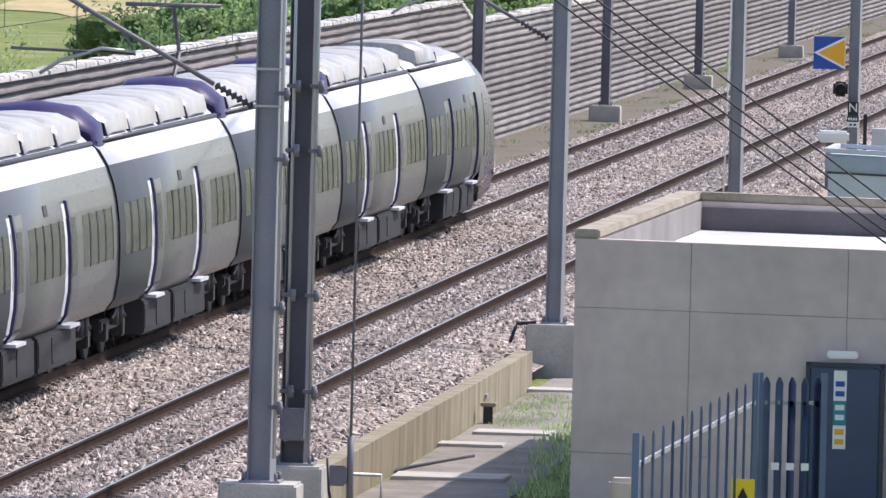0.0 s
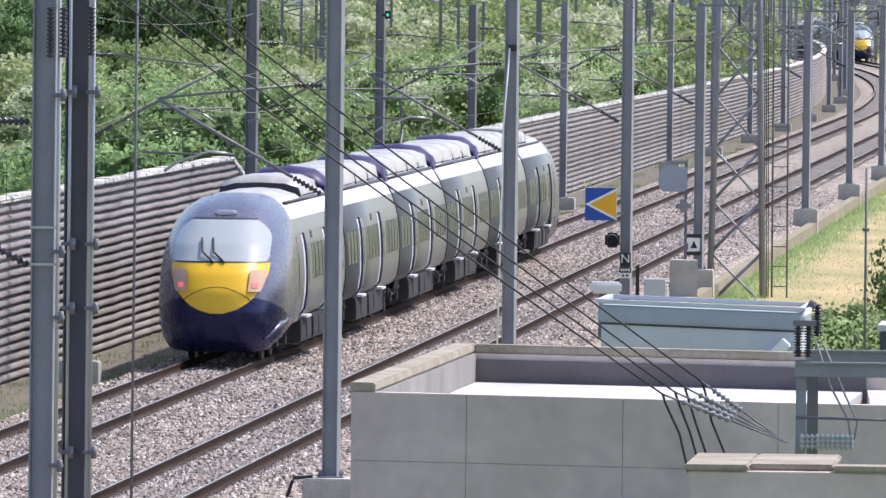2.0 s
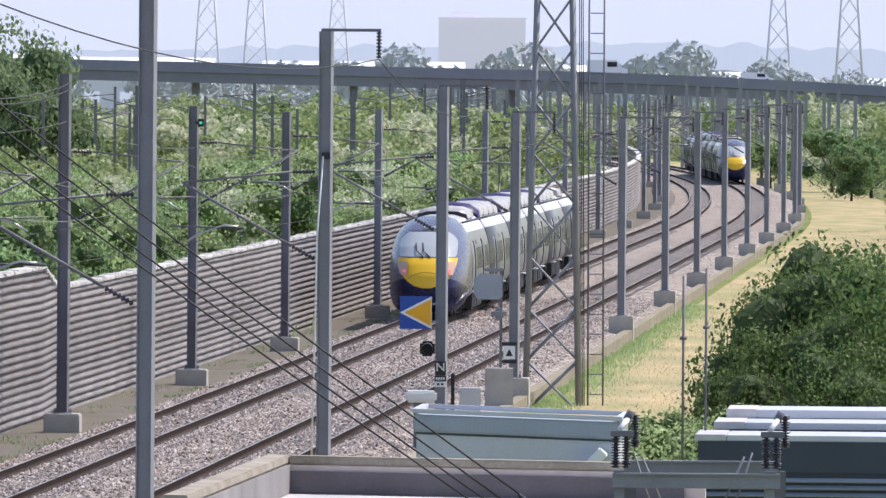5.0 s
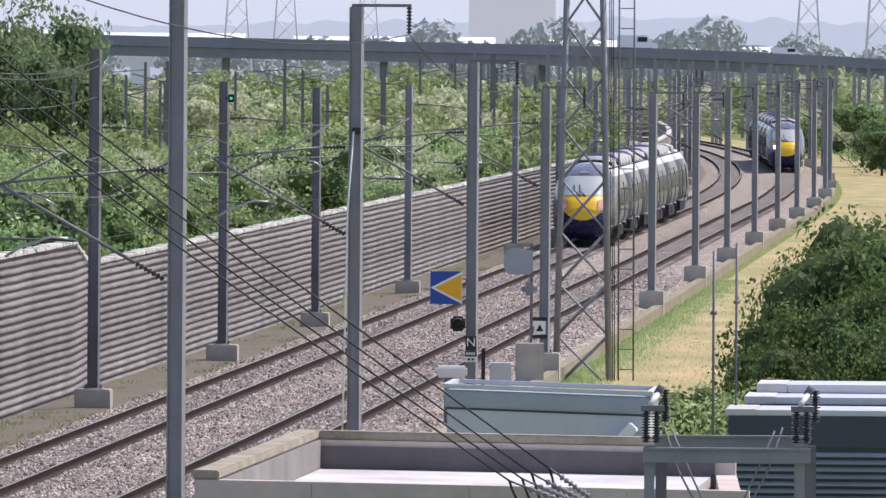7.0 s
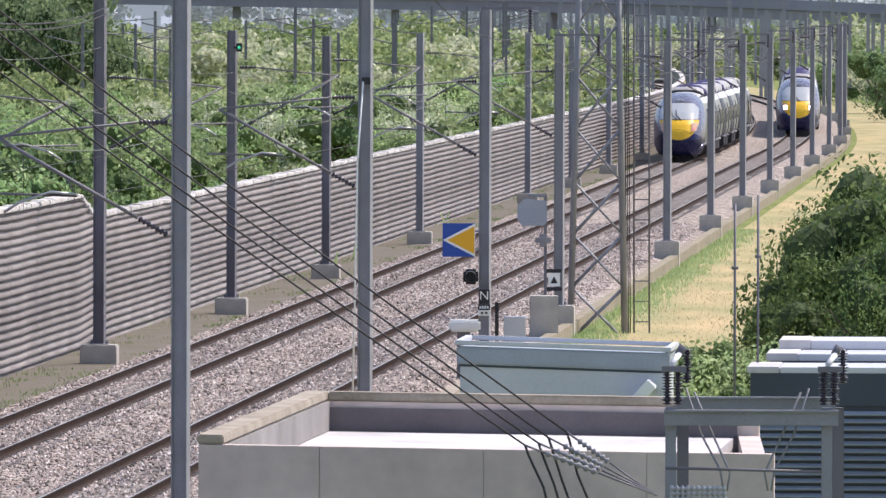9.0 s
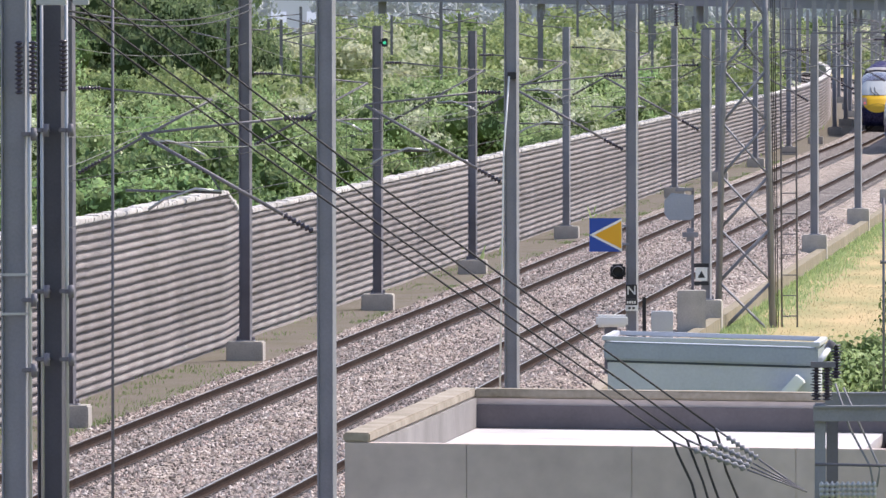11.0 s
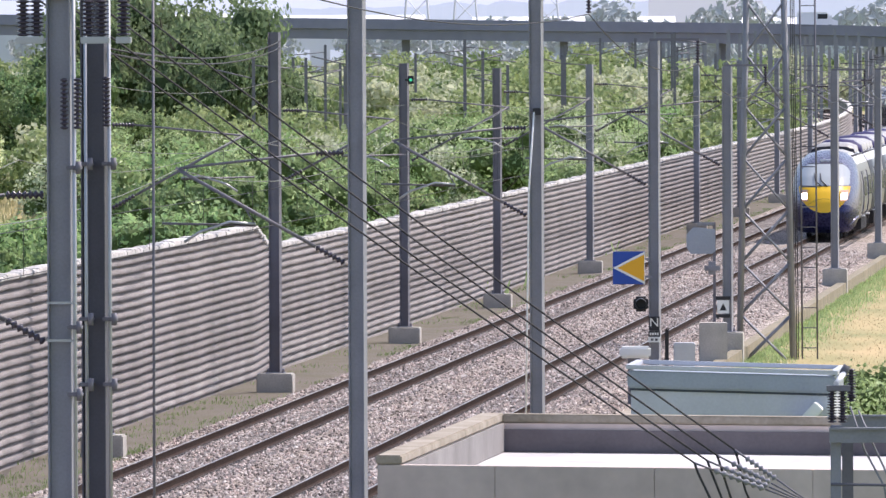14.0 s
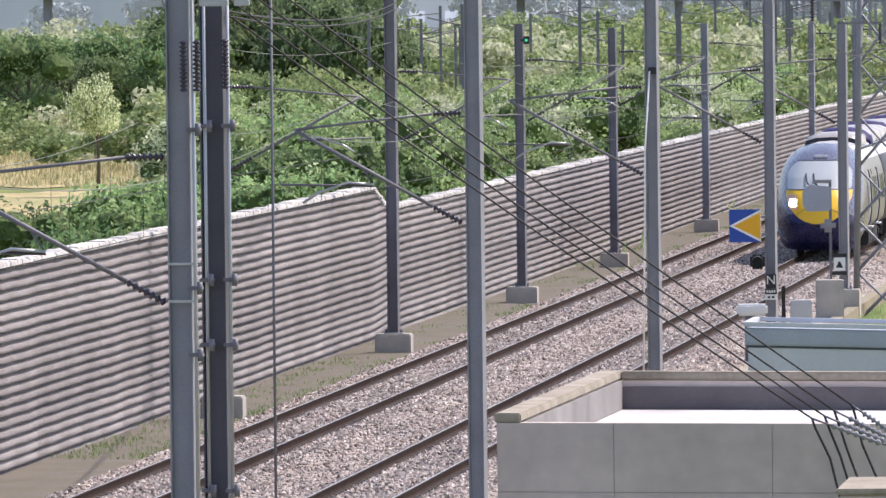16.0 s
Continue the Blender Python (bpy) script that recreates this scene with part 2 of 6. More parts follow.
for t_off in (T1, T2):
    for side in (-0.753, 0.753):
        o = t_off + side
        bm = bmesh.new()
        prof = [(o - 0.075, -0.16), (o - 0.075, -0.145), (o - 0.02, -0.12), (o - 0.018, -0.04), (o - 0.037, -0.03), (o - 0.036, -0.008), (o - 0.017, 0), (o + 0.017, 0), (o + 0.036, -0.008), (o + 0.037, -0.03), (o + 0.018, -0.04), (o + 0.02, -0.12), (o + 0.075, -0.145), (o + 0.075, -0.16)]
        mi = [0] * 14
        mi[6] = 1
        sweep(bm, prof, stations(80, 680, 40) + stations(690, 1800, 10), mis=mi, closed=True)
        tagged(part("rail", bm, [RUST, RAIL_TOP]), "rust-brown steel rail with a polished running top", "rail", "running rails", "structure")
SLEEPER = mat("sleeper_concrete", (0.26, 0.235, 0.22), 0.9, 0, 0.3, 2, 30, 0.2)
bm = bmesh.new()
for t_off in (T1, T2):
    for y in stations(90, 680, 0.65):
        m = Matrix.Translation(at(t_off, y)) @ pose(0, 0, 0, 0, 0, HEAD)
        box(bm, -1.2, -0.11, -0.28, 1.2, 0.11, -0.176, m=m)
        for s in (-0.753, 0.753):
            for k in (-0.1, 0.1):
                box(bm, s + k - 0.035, -0.045, -0.176, s + k + 0.03, 0.045, -0.14, m=m)
tagged(part("sleepers", bm, SLEEPER), "concrete sleepers with rail clips half sunk in ballast", "sleepers", kind="stuff")

def loose_stones(name, label, n, y0, y1, material):
    """Broken stones lying on the ballast, each an uneven octahedron."""
    r = np.random.RandomState(5)
    y = y0 + (y1 - y0) * r.rand(n) ** 1.5
    o = r.uniform(-22.9, -14.5, n)
    for t in (T1, T2):
        for s in (-0.753, 0.753):
            o = np.where(abs(o - t - s) < 0.13, o + 0.28, o)
    x = o + SLOPE * y
    prof = [(-23.5, -0.55), (-22.9, -0.24), (-21.95, -0.19), (-21.75, -0.17), (-20.4, -0.17), (-20.2, -0.18), (-19, -0.25), (-17.85, -0.18), (-17.65, -0.17), (-16.3, -0.17), (-16.1, -0.18), (-15.2, -0.22), (-14.2, -0.45)]
    z = np.interp(o, [p[0] for p in prof], [p[1] for p in prof]) + 0.008
    size = r.uniform(0.028, 0.062, n)
    dirs = np.array([(1, 0, 0), (0, 1, 0), (-1, 0, 0), (0, -1, 0), (0, 0, 1), (0, 0, -1)], float)
    ang = r.rand(n) * math.tau
    v = dirs[None] * size[:, None, None] * r.uniform(0.6, 1.25, (n, 6, 1))
    c, s = np.cos(ang)[:, None], np.sin(ang)[:, None]
    v = np.stack([v[..., 0] * c - v[..., 1] * s, v[..., 0] * s + v[..., 1] * c, v[..., 2] * 0.8], -1)
    v += r.uniform(-0.25, 0.25, v.shape) * size[:, None, None]
    v += np.stack([x, y, z], -1)[:, None]
    f = np.array([(0, 1, 4), (1, 2, 4), (2, 3, 4), (3, 0, 4), (1, 0, 5), (2, 1, 5), (3, 2, 5), (0, 3, 5)])
    f = (f[None] + 6 * np.arange(n)[:, None, None]).reshape(-1, 3)
    me = bpy.data.meshes.new(name)
    me.from_pydata(v.reshape(-1, 3).tolist(), [], f.tolist())
    me.materials.append(material)
    return tagged(new(name, me), label, "stones", kind="stuff")


def stone_mat():
    m = bpy.data.materials.new("loose_stone")
    m.use_nodes = True
    n, l = m.node_tree.nodes, m.node_tree.links
    g, rp = n.new("ShaderNodeNewGeometry"), n.new("ShaderNodeValToRGB")
    cols = [(0.095, 0.08, 0.072), (0.28, 0.24, 0.213), (0.41, 0.355, 0.32), (0.47, 0.365, 0.325), (0.70, 0.645, 0.60)]
    for i, c in enumerate(cols):
        if i > 1:
            rp.color_ramp.elements.new(i / 4)
        rp.color_ramp.elements[i].position, rp.color_ramp.elements[i].color = i / 4, (*c, 1)
    l.new(g.outputs["Random Per Island"], rp.inputs[0])
    l.new(rp.outputs[0], n["Principled BSDF"].inputs["Base Color"])
    n["Principled BSDF"].inputs["Roughness"].default_value = 0.9
    n["Principled BSDF"].inputs["Specular IOR Level"].default_value = 0.2
    return m


loose_stones("ballast_stones", "loose grey and pinkish ballast stones", 72000, 140, 470, stone_mat())

# ---- noise barrier ----
def barrier_profile(h):
    n, p = math.ceil(h / 0.20), 0.20
    pts = [(0.0, 0.0)]
    for i in range(n):
        z = i * p
        pts += [(0.055, z + 0.01), (0.068, z + p * 0.14), (0.07, z + p * 0.32), (0.052, z + p * 0.55), (0.0, z + p * 0.68), (-0.035, z + p - 0.004)]
    return [(o, min(z, h)) for o, z in pts]


def barrier_run(name, a, b, h, z0, length=4.0):
    """Stacked ribbed boards from a to b (plan points), in panels."""
    run = tagged(empty(name), "weathered grey ribbed noise barrier wall along the railway", "wall", kind="structure")
    a, b = Vector(a), Vector(b)
    n = max(1, round((b - a).length / length))
    d = (b - a) / n
    ang = math.degrees(math.atan2(-d.x, d.y))
    L = d.length
    prof = barrier_profile(h)
    back = [(-0.2, h), (-0.2, 0)]
    kinds = []
    for kind in range(4 if n > 3 else 1):
        wave = random.Random(round(a.y) * 7 + kind)
        bm = bmesh.new()
        steps = max(1, round(L / 1.3)) if L < 6 else 1
        rows, drift = [], [0.0] * (len(prof) // 6 + 2)
        for j in range(steps + 1):
            y = min(max(L * j / steps, 0.003), L - 0.003)
            inner = 0 < j < steps
            base = wave.uniform(-0.012, 0.012)
            drift = [base + wave.uniform(-0.007, 0.007) if inner else 0.0 for _ in drift]
            row = []
            for i, (o, z) in enumerate(prof):
                w = drift[(i + 5) // 6]
                row.append(bm.verts.new((o + w * 0.6, y, z + w)))
            rows.append(row + [bm.verts.new((o, y, z)) for o, z in back])
        for A, B in zip(rows, rows[1:]):
            for k in range(len(A)):
                bm.faces.new((A[k], A[(k + 1) % len(A)], B[(k + 1) % len(A)], B[k]))
        bm.faces.new(rows[0][::-1]), bm.faces.new(rows[-1])
        bmesh.ops.recalc_face_normals(bm, faces=bm.faces)
        panel = part("panel", bm, BARRIER, run)
        bm = bmesh.new()
        cuts = max(1, round(L / 0.7)) if L < 6 else 1
        for j in range(cuts):
            g = wave.uniform(-0.018, 0.018)
            box(bm, -0.26 + g, L * j / cuts, h + 0.004, 0.11 + g, L * (j + 1) / cuts - 0.004, h + 0.12 + wave.uniform(-0.02, 0.03), bevel=0.025)
        kinds.append((panel, part("coping", bm, BARRIER_CAP, run)))
    for i in range(n):
        p = a + d * i
        m = Matrix.Translation((p.x, p.y, z0)) @ pose(0, 0, 0, 0, random.uniform(-0.06, 0.06), ang)
        for src in kinds[i % len(kinds)]:
            q = src if i < len(kinds) else new(src.name.split(".")[0], src.data)
            q.parent = run
            q.matrix_basis = m
    return run


WB = -25.55
KINK = 309.0
barrier_run("noise_barrier", (cx(WB, 110), 110), (cx(WB, KINK), KINK), 4.0, -0.62)
for i in range(7):
    barrier_run("noise_barrier", (cx(WB - 0.036 * i, KINK + i), KINK + i), (cx(WB - 0.036 * (i + 1), KINK + i + 1), KINK + i + 1), 3.92 - 0.083 * i, -0.62, 1.0)
barrier_run("noise_barrier", (cx(WB - 0.25, KINK + 7), KINK + 7), (cx(WB, 680), 680), 3.34, -0.62)
yy = stations(680, 1000, 20)
for q0, q1 in zip(yy, yy[1:]):
    barrier_run("noise_barrier", (cx(WB, q0), q0), (cx(WB, q1), q1), 3.34, -0.62, 20.0)


# ---- masts ----
def insulator(bm, a, b, r=0.052, n=7, mi=0):
    a, b = Vector(a), Vector(b)
    pts, rs = [], []
    for i in range(n):
        for f, q in ((0.0, 0.4), (0.3, 1.0), (0.5, 1.0), (0.8, 0.4)):
            pts.append(a + (b - a) * ((i + f) / n))
            rs.append(r * q)
    tube(bm, pts, rs, 8, mi)


def mast(off, y, z0, top, w=0.25, dark=False, block=(0.9, 1.0, 0.9), label="", arm=0.0):
    """H-section steel column on a concrete block; returns its Empty."""
    root = tagged(empty("catenary_mast", Matrix.Translation(at(off, y, z0)) @ pose(0, 0, 0, 0, 0, heading(y))), label or "grey steel overhead line mast on a concrete block", "mast", "overhead line masts")
    h = top - z0
    bm = bmesh.new()
    t = 0.018
    e, g = w / 2, w * 0.2
    pr = [(-e, -e), (-e + t, -e), (-e + t, -g - 0.006), (e - t, -g - 0.006), (e - t, -e), (e, -e), (e, e), (e - t, e), (e - t, -g + 0.006), (-e + t, -g + 0.006), (-e + t, e), (-e, e)]
    A, B = [bm.verts.new((x, q, 0.03)) for x, q in pr], [bm.verts.new((x, q, h)) for x, q in pr]
    for k in range(12):
        bm.faces.new((A[k], A[(k + 1) % 12], B[(k + 1) % 12], B[k]))
    bm.faces.new(A[::-1]), bm.faces.new(B)
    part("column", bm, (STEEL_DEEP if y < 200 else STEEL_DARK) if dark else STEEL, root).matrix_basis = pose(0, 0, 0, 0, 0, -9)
    if arm:
        bm = bmesh.new()
        box(bm, -0.1, -0.04, h, arm, 0.04, h + 0.06)
        part("top_arm", bm, STEEL_DARK, root)
        bm = bmesh.new()
        insulator(bm, (arm - 0.04, 0, h), (arm - 0.04, 0, h - 0.55), 0.06, 8)
        part("hanging_insulator", bm, INSUL, root)
    bm = bmesh.new()
    box(bm, -w * 0.85, -w * 0.85, 0, w * 0.85, w * 0.85, 0.03)
    part("base_plate", bm, STEEL, root)
    for sx in (-1, 1) if y < 400 else ():
        for sy in (-1, 1):
            bm = bmesh.new()
            tube(bm, [(sx * w * 0.68, sy * w * 0.68, 0.03), (sx * w * 0.68, sy * w * 0.68, 0.12)], 0.025)
            part("bolt", bm, STEEL_DARK, root)
    bx, by, bz = block
    bm = bmesh.new()
    box(bm, -bx / 2, -by / 2, -bz, bx / 2, by / 2, 0, bevel=0.03)
    part("foundation", bm, CONC, root, "weathered concrete foundation block")
    return root


def cantilever(root, dirx, reach, z_arm=4.75, z_wire=6.3, z_con=5.1):
    """Bracket from a mast towards its track; heights over the rail, in the mast's space."""
    zb = root.matrix_basis.translation.z
    z_arm, z_wire, z_con = z_arm - zb, z_wire - zb, z_con - zb
    X = lambda f: dirx * (0.13 + (reach - 0.13) * f)
    bm = bmesh.new()
    tube(bm, [(X(0.2), 0, z_arm + 0.2 * (z_wire - z_arm)), (X(1.02), 0, z_wire + 0.02)], 0.032)
    tube(bm, [(X(0.2), 0, z_wire + 0.25), (X(1.0), 0, z_wire + 0.02)], 0.024)
    tube(bm, [(X(0.62), 0, z_arm + 0.62 * (z_wire - z_arm)), (X(0.55), 0, z_con + 0.3), (X(1.1), 0, z_con + 0.34)], 0.022)
    part("bracket_arm", bm, STEEL_DARK, root)
    bm = bmesh.new()
    insulator(bm, (X(0.03), 0, z_arm + 0.03 * (z_wire - z_arm)), (X(0.2), 0, z_arm + 0.2 * (z_wire - z_arm)))
    part("insulator", bm, INSUL, root)
    bm = bmesh.new()
    insulator(bm, (X(0.03), 0, z_wire + 0.25), (X(0.2), 0, z_wire + 0.25))
    part("insulator", bm, INSUL, root)
    bm = bmesh.new()
    tube(bm, [(X(0.55), 0, z_con + 0.32), (X(0.7), 0, z_con + 0.36), (X(0.88), 0, z_con + 0.2), (X(0.97), 0, z_con + 0.04)], 0.026)
    part("registration_arm", bm, WIRE_L, root, "pale curved registration arm")


RIGHT = [(190.5, 9.9, 0.25), (239, 9.38, 0.25), (287, 8.25, 0.25), (328, 7.51, 0.25), (415, 7.1, 0.25), (465, 6.96, 0.25), (510, 7.05, 0.25), (556, 7.08, 0.25), (602, 7.1, 0.25), (647, 7.1, 0.25), (693, 7.1, 0.25), (740, 7.1, 0.25), (790, 7.1, 0.25), (840, 7.1, 0.25), (890, 7.1, 0.25), (950, 7.2, 0.25), (1010, 7.2, 0.25)]
LEFT = [(252, 8.6, 0.27), (297, 8.5, 0.27), (343, 7.6, 0.25), (386, 7.32, 0.25), (441, 7.29, 0.25), (485, 7.2, 0.25), (528, 7.1, 0.25), (574, 7.1, 0.25), (620, 7.1, 0.25), (668, 7.1, 0.25), (715, 7.1, 0.25), (765, 7.1, 0.25), (815, 7.1, 0.25), (870, 7.1, 0.25), (930, 7.1, 0.25), (990, 7.1, 0.25)]
for y, top, w in RIGHT:
    r = mast(-14.1, y, 0.2, top, w, block=(0.85, 1.0, 1.1), arm=1.1 if 200 < y < 700 else 0.0)
    cantilever(r, -1, 2.85)
for y, top, w in LEFT:
    if y == 485:
        continue
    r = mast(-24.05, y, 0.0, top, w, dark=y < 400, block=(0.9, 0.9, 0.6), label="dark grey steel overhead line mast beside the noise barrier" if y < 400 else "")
    cantilever(r, 1, 2.95)

# ---- train ----
SILVER = mat("train_silver", (0.165, 0.173, 0.18), 0.32, 0.35, 0.10, 0.5, 14, 0.0, spec=0.25)
COVE = mat("train_white", (0.68, 0.685, 0.73), 0.38, 0.0, 0.08, 0.4, 12, 0.0)
TROOF = mat("train_roof", (0.42, 0.405, 0.395), 0.42, 0.1, 0.5, 1.2, 16, 0.05)
NAVY = mat("train_navy", (0.018, 0.02, 0.075), 0.35, 0.0, 0.15, 1.0, 14, 0.0)
NOSE_GREY = mat("train_nose_grey", (0.15, 0.147, 0.20), 0.28, 0.55, 0.12, 0.8, 12, 0.0)


def nose_paint():
    """Grey above, navy below a line that climbs along the cab."""
    m = NOSE_GREY.copy()
    m.name = "train_nose_paint"
    n, l = m.node_tree.nodes, m.node_tree.links
    b = n["Principled BSDF"]
    src = b.inputs["Base Color"].links[0].from_socket
    tc, sep = n.new("ShaderNodeTexCoord"), n.new("ShaderNodeSeparateXYZ")
    l.new(tc.outputs["Object"], sep.inputs[0])
    line = n.new("ShaderNodeMath")
    line.operation = "MULTIPLY_ADD"
    line.inputs[1].default_value, line.inputs[2].default_value = -0.20, 1.46
    l.new(sep.outputs[1], line.inputs[0])
    less = n.new("ShaderNodeMath")
    less.operation = "LESS_THAN"
    l.new(sep.outputs[2], less.inputs[0])
    l.new(line.outputs[0], less.inputs[1])
    mx = n.new("ShaderNodeMix")
    mx.data_type = "RGBA"
    mx.inputs[7].default_value = (0.018, 0.02, 0.075, 1)
    l.new(less.outputs[0], mx.inputs[0])
    l.new(src, mx.inputs[6])
    l.new(mx.outputs[2], b.inputs["Base Color"])
    return m


NOSE_PAINT = nose_paint()
WARN = mat("train_yellow", (0.86, 0.50, 0.015), 0.4, 0.0, 0.06, 1.0, 14, 0.0)
UNDER = mat("underframe", (0.035, 0.033, 0.038), 0.7, 0.2, 0.4, 1.5, 20, 0.1)
BOXGREY = mat("equipment_case", (0.04, 0.04, 0.046), 0.75, 0.0, 0.3, 1.0, 18, 0.05, spec=0.2)
PANE = plain("train_glass", (0.09, 0.10, 0.088), 0.25)
PANE.node_tree.nodes["Principled BSDF"].inputs["IOR"].default_value = 1.12
# pale base colour paints the sky's reflection into the windscreen
SCREEN = plain("windscreen_glass", (0.35, 0.38, 0.39), 0.05)
SCREEN.node_tree.nodes["Principled BSDF"].inputs["Specular IOR Level"].default_value = 1.0
FAIRING = mat("train_fairing", (0.03, 0.022, 0.095), 0.45, 0.0, 0.15, 1.0, 14, 0.0, spec=0.2)
SEAL = plain("rubber_seal", (0.012, 0.012, 0.025), 0.5)
LAMP_ON = plain("headlight_glow", (1.0, 0.93, 0.75), 0.3, 0.0, 18.0)
LAMP_OFF = plain("headlight_lens", (0.60, 0.38, 0.27), 0.1)
TAIL = plain("tail_lamp", (0.8, 0.16, 0.15), 0.3, 0.0, 0.4)

HALF = [(1.22, 0.80), (1.345, 0.98), (1.40, 1.35), (1.405, 1.75), (1.385, 2.15), (1.345, 2.45), (1.29, 2.70), (1.19, 2.98), (1.04, 3.22), (0.80, 3.42), (0.45, 3.53), (0.0, 3.56)]
OUTLINE = HALF + [(-x, z) for x, z in HALF[-2::-1]]
N_OUT = len(OUTLINE)


def side_x(z):
    for (x0, z0), (x1, z1) in zip(HALF, HALF[1:]):
        if z0 <= z <= z1:
            return x0 + (x1 - x0) * (z - z0) / (z1 - z0)
    return HALF[0][0]


def skin_mi(k):
    k = min(k, N_OUT - 2 - k)
    return 0 if k < 7 else 1 if k < 9 else 2


def shell(bm, y0, y1, cap0=True, cap1=True):
    A = [bm.verts.new((x, y0, z)) for x, z in OUTLINE]
    B = [bm.verts.new((x, y1, z)) for x, z in OUTLINE]
    for k in range(N_OUT - 1):
        f = bm.faces.new((A[k], A[k + 1], B[k + 1], B[k]))
        f.material_index = skin_mi(k)
        f.smooth = True
    bm.faces.new((B[0], B[-1], A[-1], A[0])).material_index = 3
    if cap0:
        bm.faces.new(A[::-1]).material_index = 3
    if cap1:
        bm.faces.new(B).material_index = 3


def strip(bm, y0, y1, zs, out, side, mi=0):
    """A thin plate that follows the body side."""
    rows = []
    for z in zs:
        x = side_x(z)
        rows.append([bm.verts.new((side * (x + out), y0, z)), bm.verts.new((side * (x + out), y1, z)), bm.verts.new((side * (x - 0.02), y0, z)), bm.verts.new((side * (x - 0.02), y1, z))])
    fs = []
    for A, B in zip(rows, rows[1:]):
        fs += [bm.faces.new((A[0], A[1], B[1], B[0])), bm.faces.new((A[2], A[0], B[0], B[2])), bm.faces.new((A[1], A[3], B[3], B[1]))]
    A, B = rows[0], rows[-1]
    fs += [bm.faces.new((A[2], A[3], A[1], A[0])), bm.faces.new((B[0], B[1], B[3], B[2]))]
    for f in fs:
        f.material_index = mi
    bmesh.ops.recalc_face_normals(bm, faces=fs)


def shared(ob, name, parent, m=None):
    q = new(name, ob.data)
    q.parent = parent
    if m is not None:
        q.matrix_basis = m
    return q


FRONT_Z = [(0.20, 0.55), (0.45, 0.22), (0.8, 0.04), (1.1, 0.0), (1.5, 0.12), (1.9, 0.40), (2.13, 0.65), (2.5, 1.15), (3.0, 2.05), (3.3, 2.95), (3.5, 4.1), (3.6, 5.0)]


def nose_depth(x, z):
    z = min(max(z, 0.2), 3.6)
    d = 0
    for (z0, d0), (z1, d1) in zip(FRONT_Z, FRONT_Z[1:]):
        if z0 <= z <= z1:
            f = (z - z0) / (z1 - z0)
            d = d0 + (d1 - d0) * f
    w = 1.41
    for (xa, za), (xb, zb) in zip(HALF[3:], HALF[4:]):
        if za <= z <= zb:
            w = max(0.55, xa + (xb - xa) * (z - za) / (zb - za))
    if z > 3.5:
        w = 0.55
    u = min(1.05, abs(x) / w)
    return d + 0.45 * u ** 2 + 1.7 * u ** 5


NOSE_HALF = [(0.0, 0.22), (0.7, 0.22), (1.05, 0.28), (1.25, 0.5), (1.36, 0.9), (1.40, 1.35), (1.405, 1.75), (1.385, 2.15), (1.345, 2.45), (1.29, 2.70), (1.19, 2.98), (1.04, 3.22), (0.80, 3.42), (0.45, 3.53), (0.0, 3.56)]
CAB = 5.2


def nose_shell(bm):
    out = NOSE_HALF[:-1] + [(-x, z) for x, z in NOSE_HALF[:0:-1]]
    dense = []
    for i, (x, z) in enumerate(out):
        x2, z2 = out[(i + 1) % len(out)]
        for s in range(3):
            dense.append((x + (x2 - x) * s / 3, z + (z2 - z) * s / 3))
    c = (0.0, 1.3)
    n, rings = len(dense), []
    centre = bm.verts.new((0, nose_depth(*c), c[1]))
    for r in range(1, 19):
        f = (r / 18) ** 0.8
        rings.append([bm.verts.new((c[0] + (x - c[0]) * f, nose_depth(c[0] + (x - c[0]) * f, c[1] + (z - c[1]) * f), c[1] + (z - c[1]) * f)) for x, z in dense])
    for s in (0.33, 0.66, 1.0):
        rings.append([bm.verts.new((x, nose_depth(x, z) + (CAB + 0.9 - nose_depth(x, z)) * s, z if z > 0.75 else z + (0.78 - z) * s)) for x, z in dense])
    for k in range(n):
        bm.faces.new((centre, rings[0][(k + 1) % n], rings[0][k]))
    for A, B in zip(rings, rings[1:]):
        for k in range(n):
            bm.faces.new((A[k], A[(k + 1) % n], B[(k + 1) % n], B[k]))
    for f in bm.faces:
        p = f.calc_center_median()
        f.smooth = True
        f.material_index = 0
    last = set(rings[-1])
    for f in bm.faces:
        if sum(q in last for q in f.verts) == 2:
            p = f.calc_center_median()
            f.material_index = 4 if 0.8 < p.z < 2.98 else (2 if 2.98 <= p.z < 3.3 else (3 if p.z >= 3.3 else 1))
    bmesh.ops.recalc_face_normals(bm, faces=bm.faces)


def nose_patch(bm, xs, zs, out):
    """A panel laid on the nose: xs(z) gives its half-width or its two edges at a height."""
    rows = []
    for z in zs:
        e = xs(z)
        x0, x1 = e if isinstance(e, tuple) else (-e, e)
        row = []
        for i in range(15):
            x = x0 + (x1 - x0) * i / 14
            row.append(bm.verts.new((x, nose_depth(x, z) - out, z + out * 0.5)))
        rows.append(row)
    for A, B in zip(rows, rows[1:]):
        for k in range(14):
            bm.faces.new((A[k], A[k + 1], B[k + 1], B[k])).smooth = True


def lin(a, b, n):
    return [a + (b - a) * i / (n - 1) for i in range(n)]


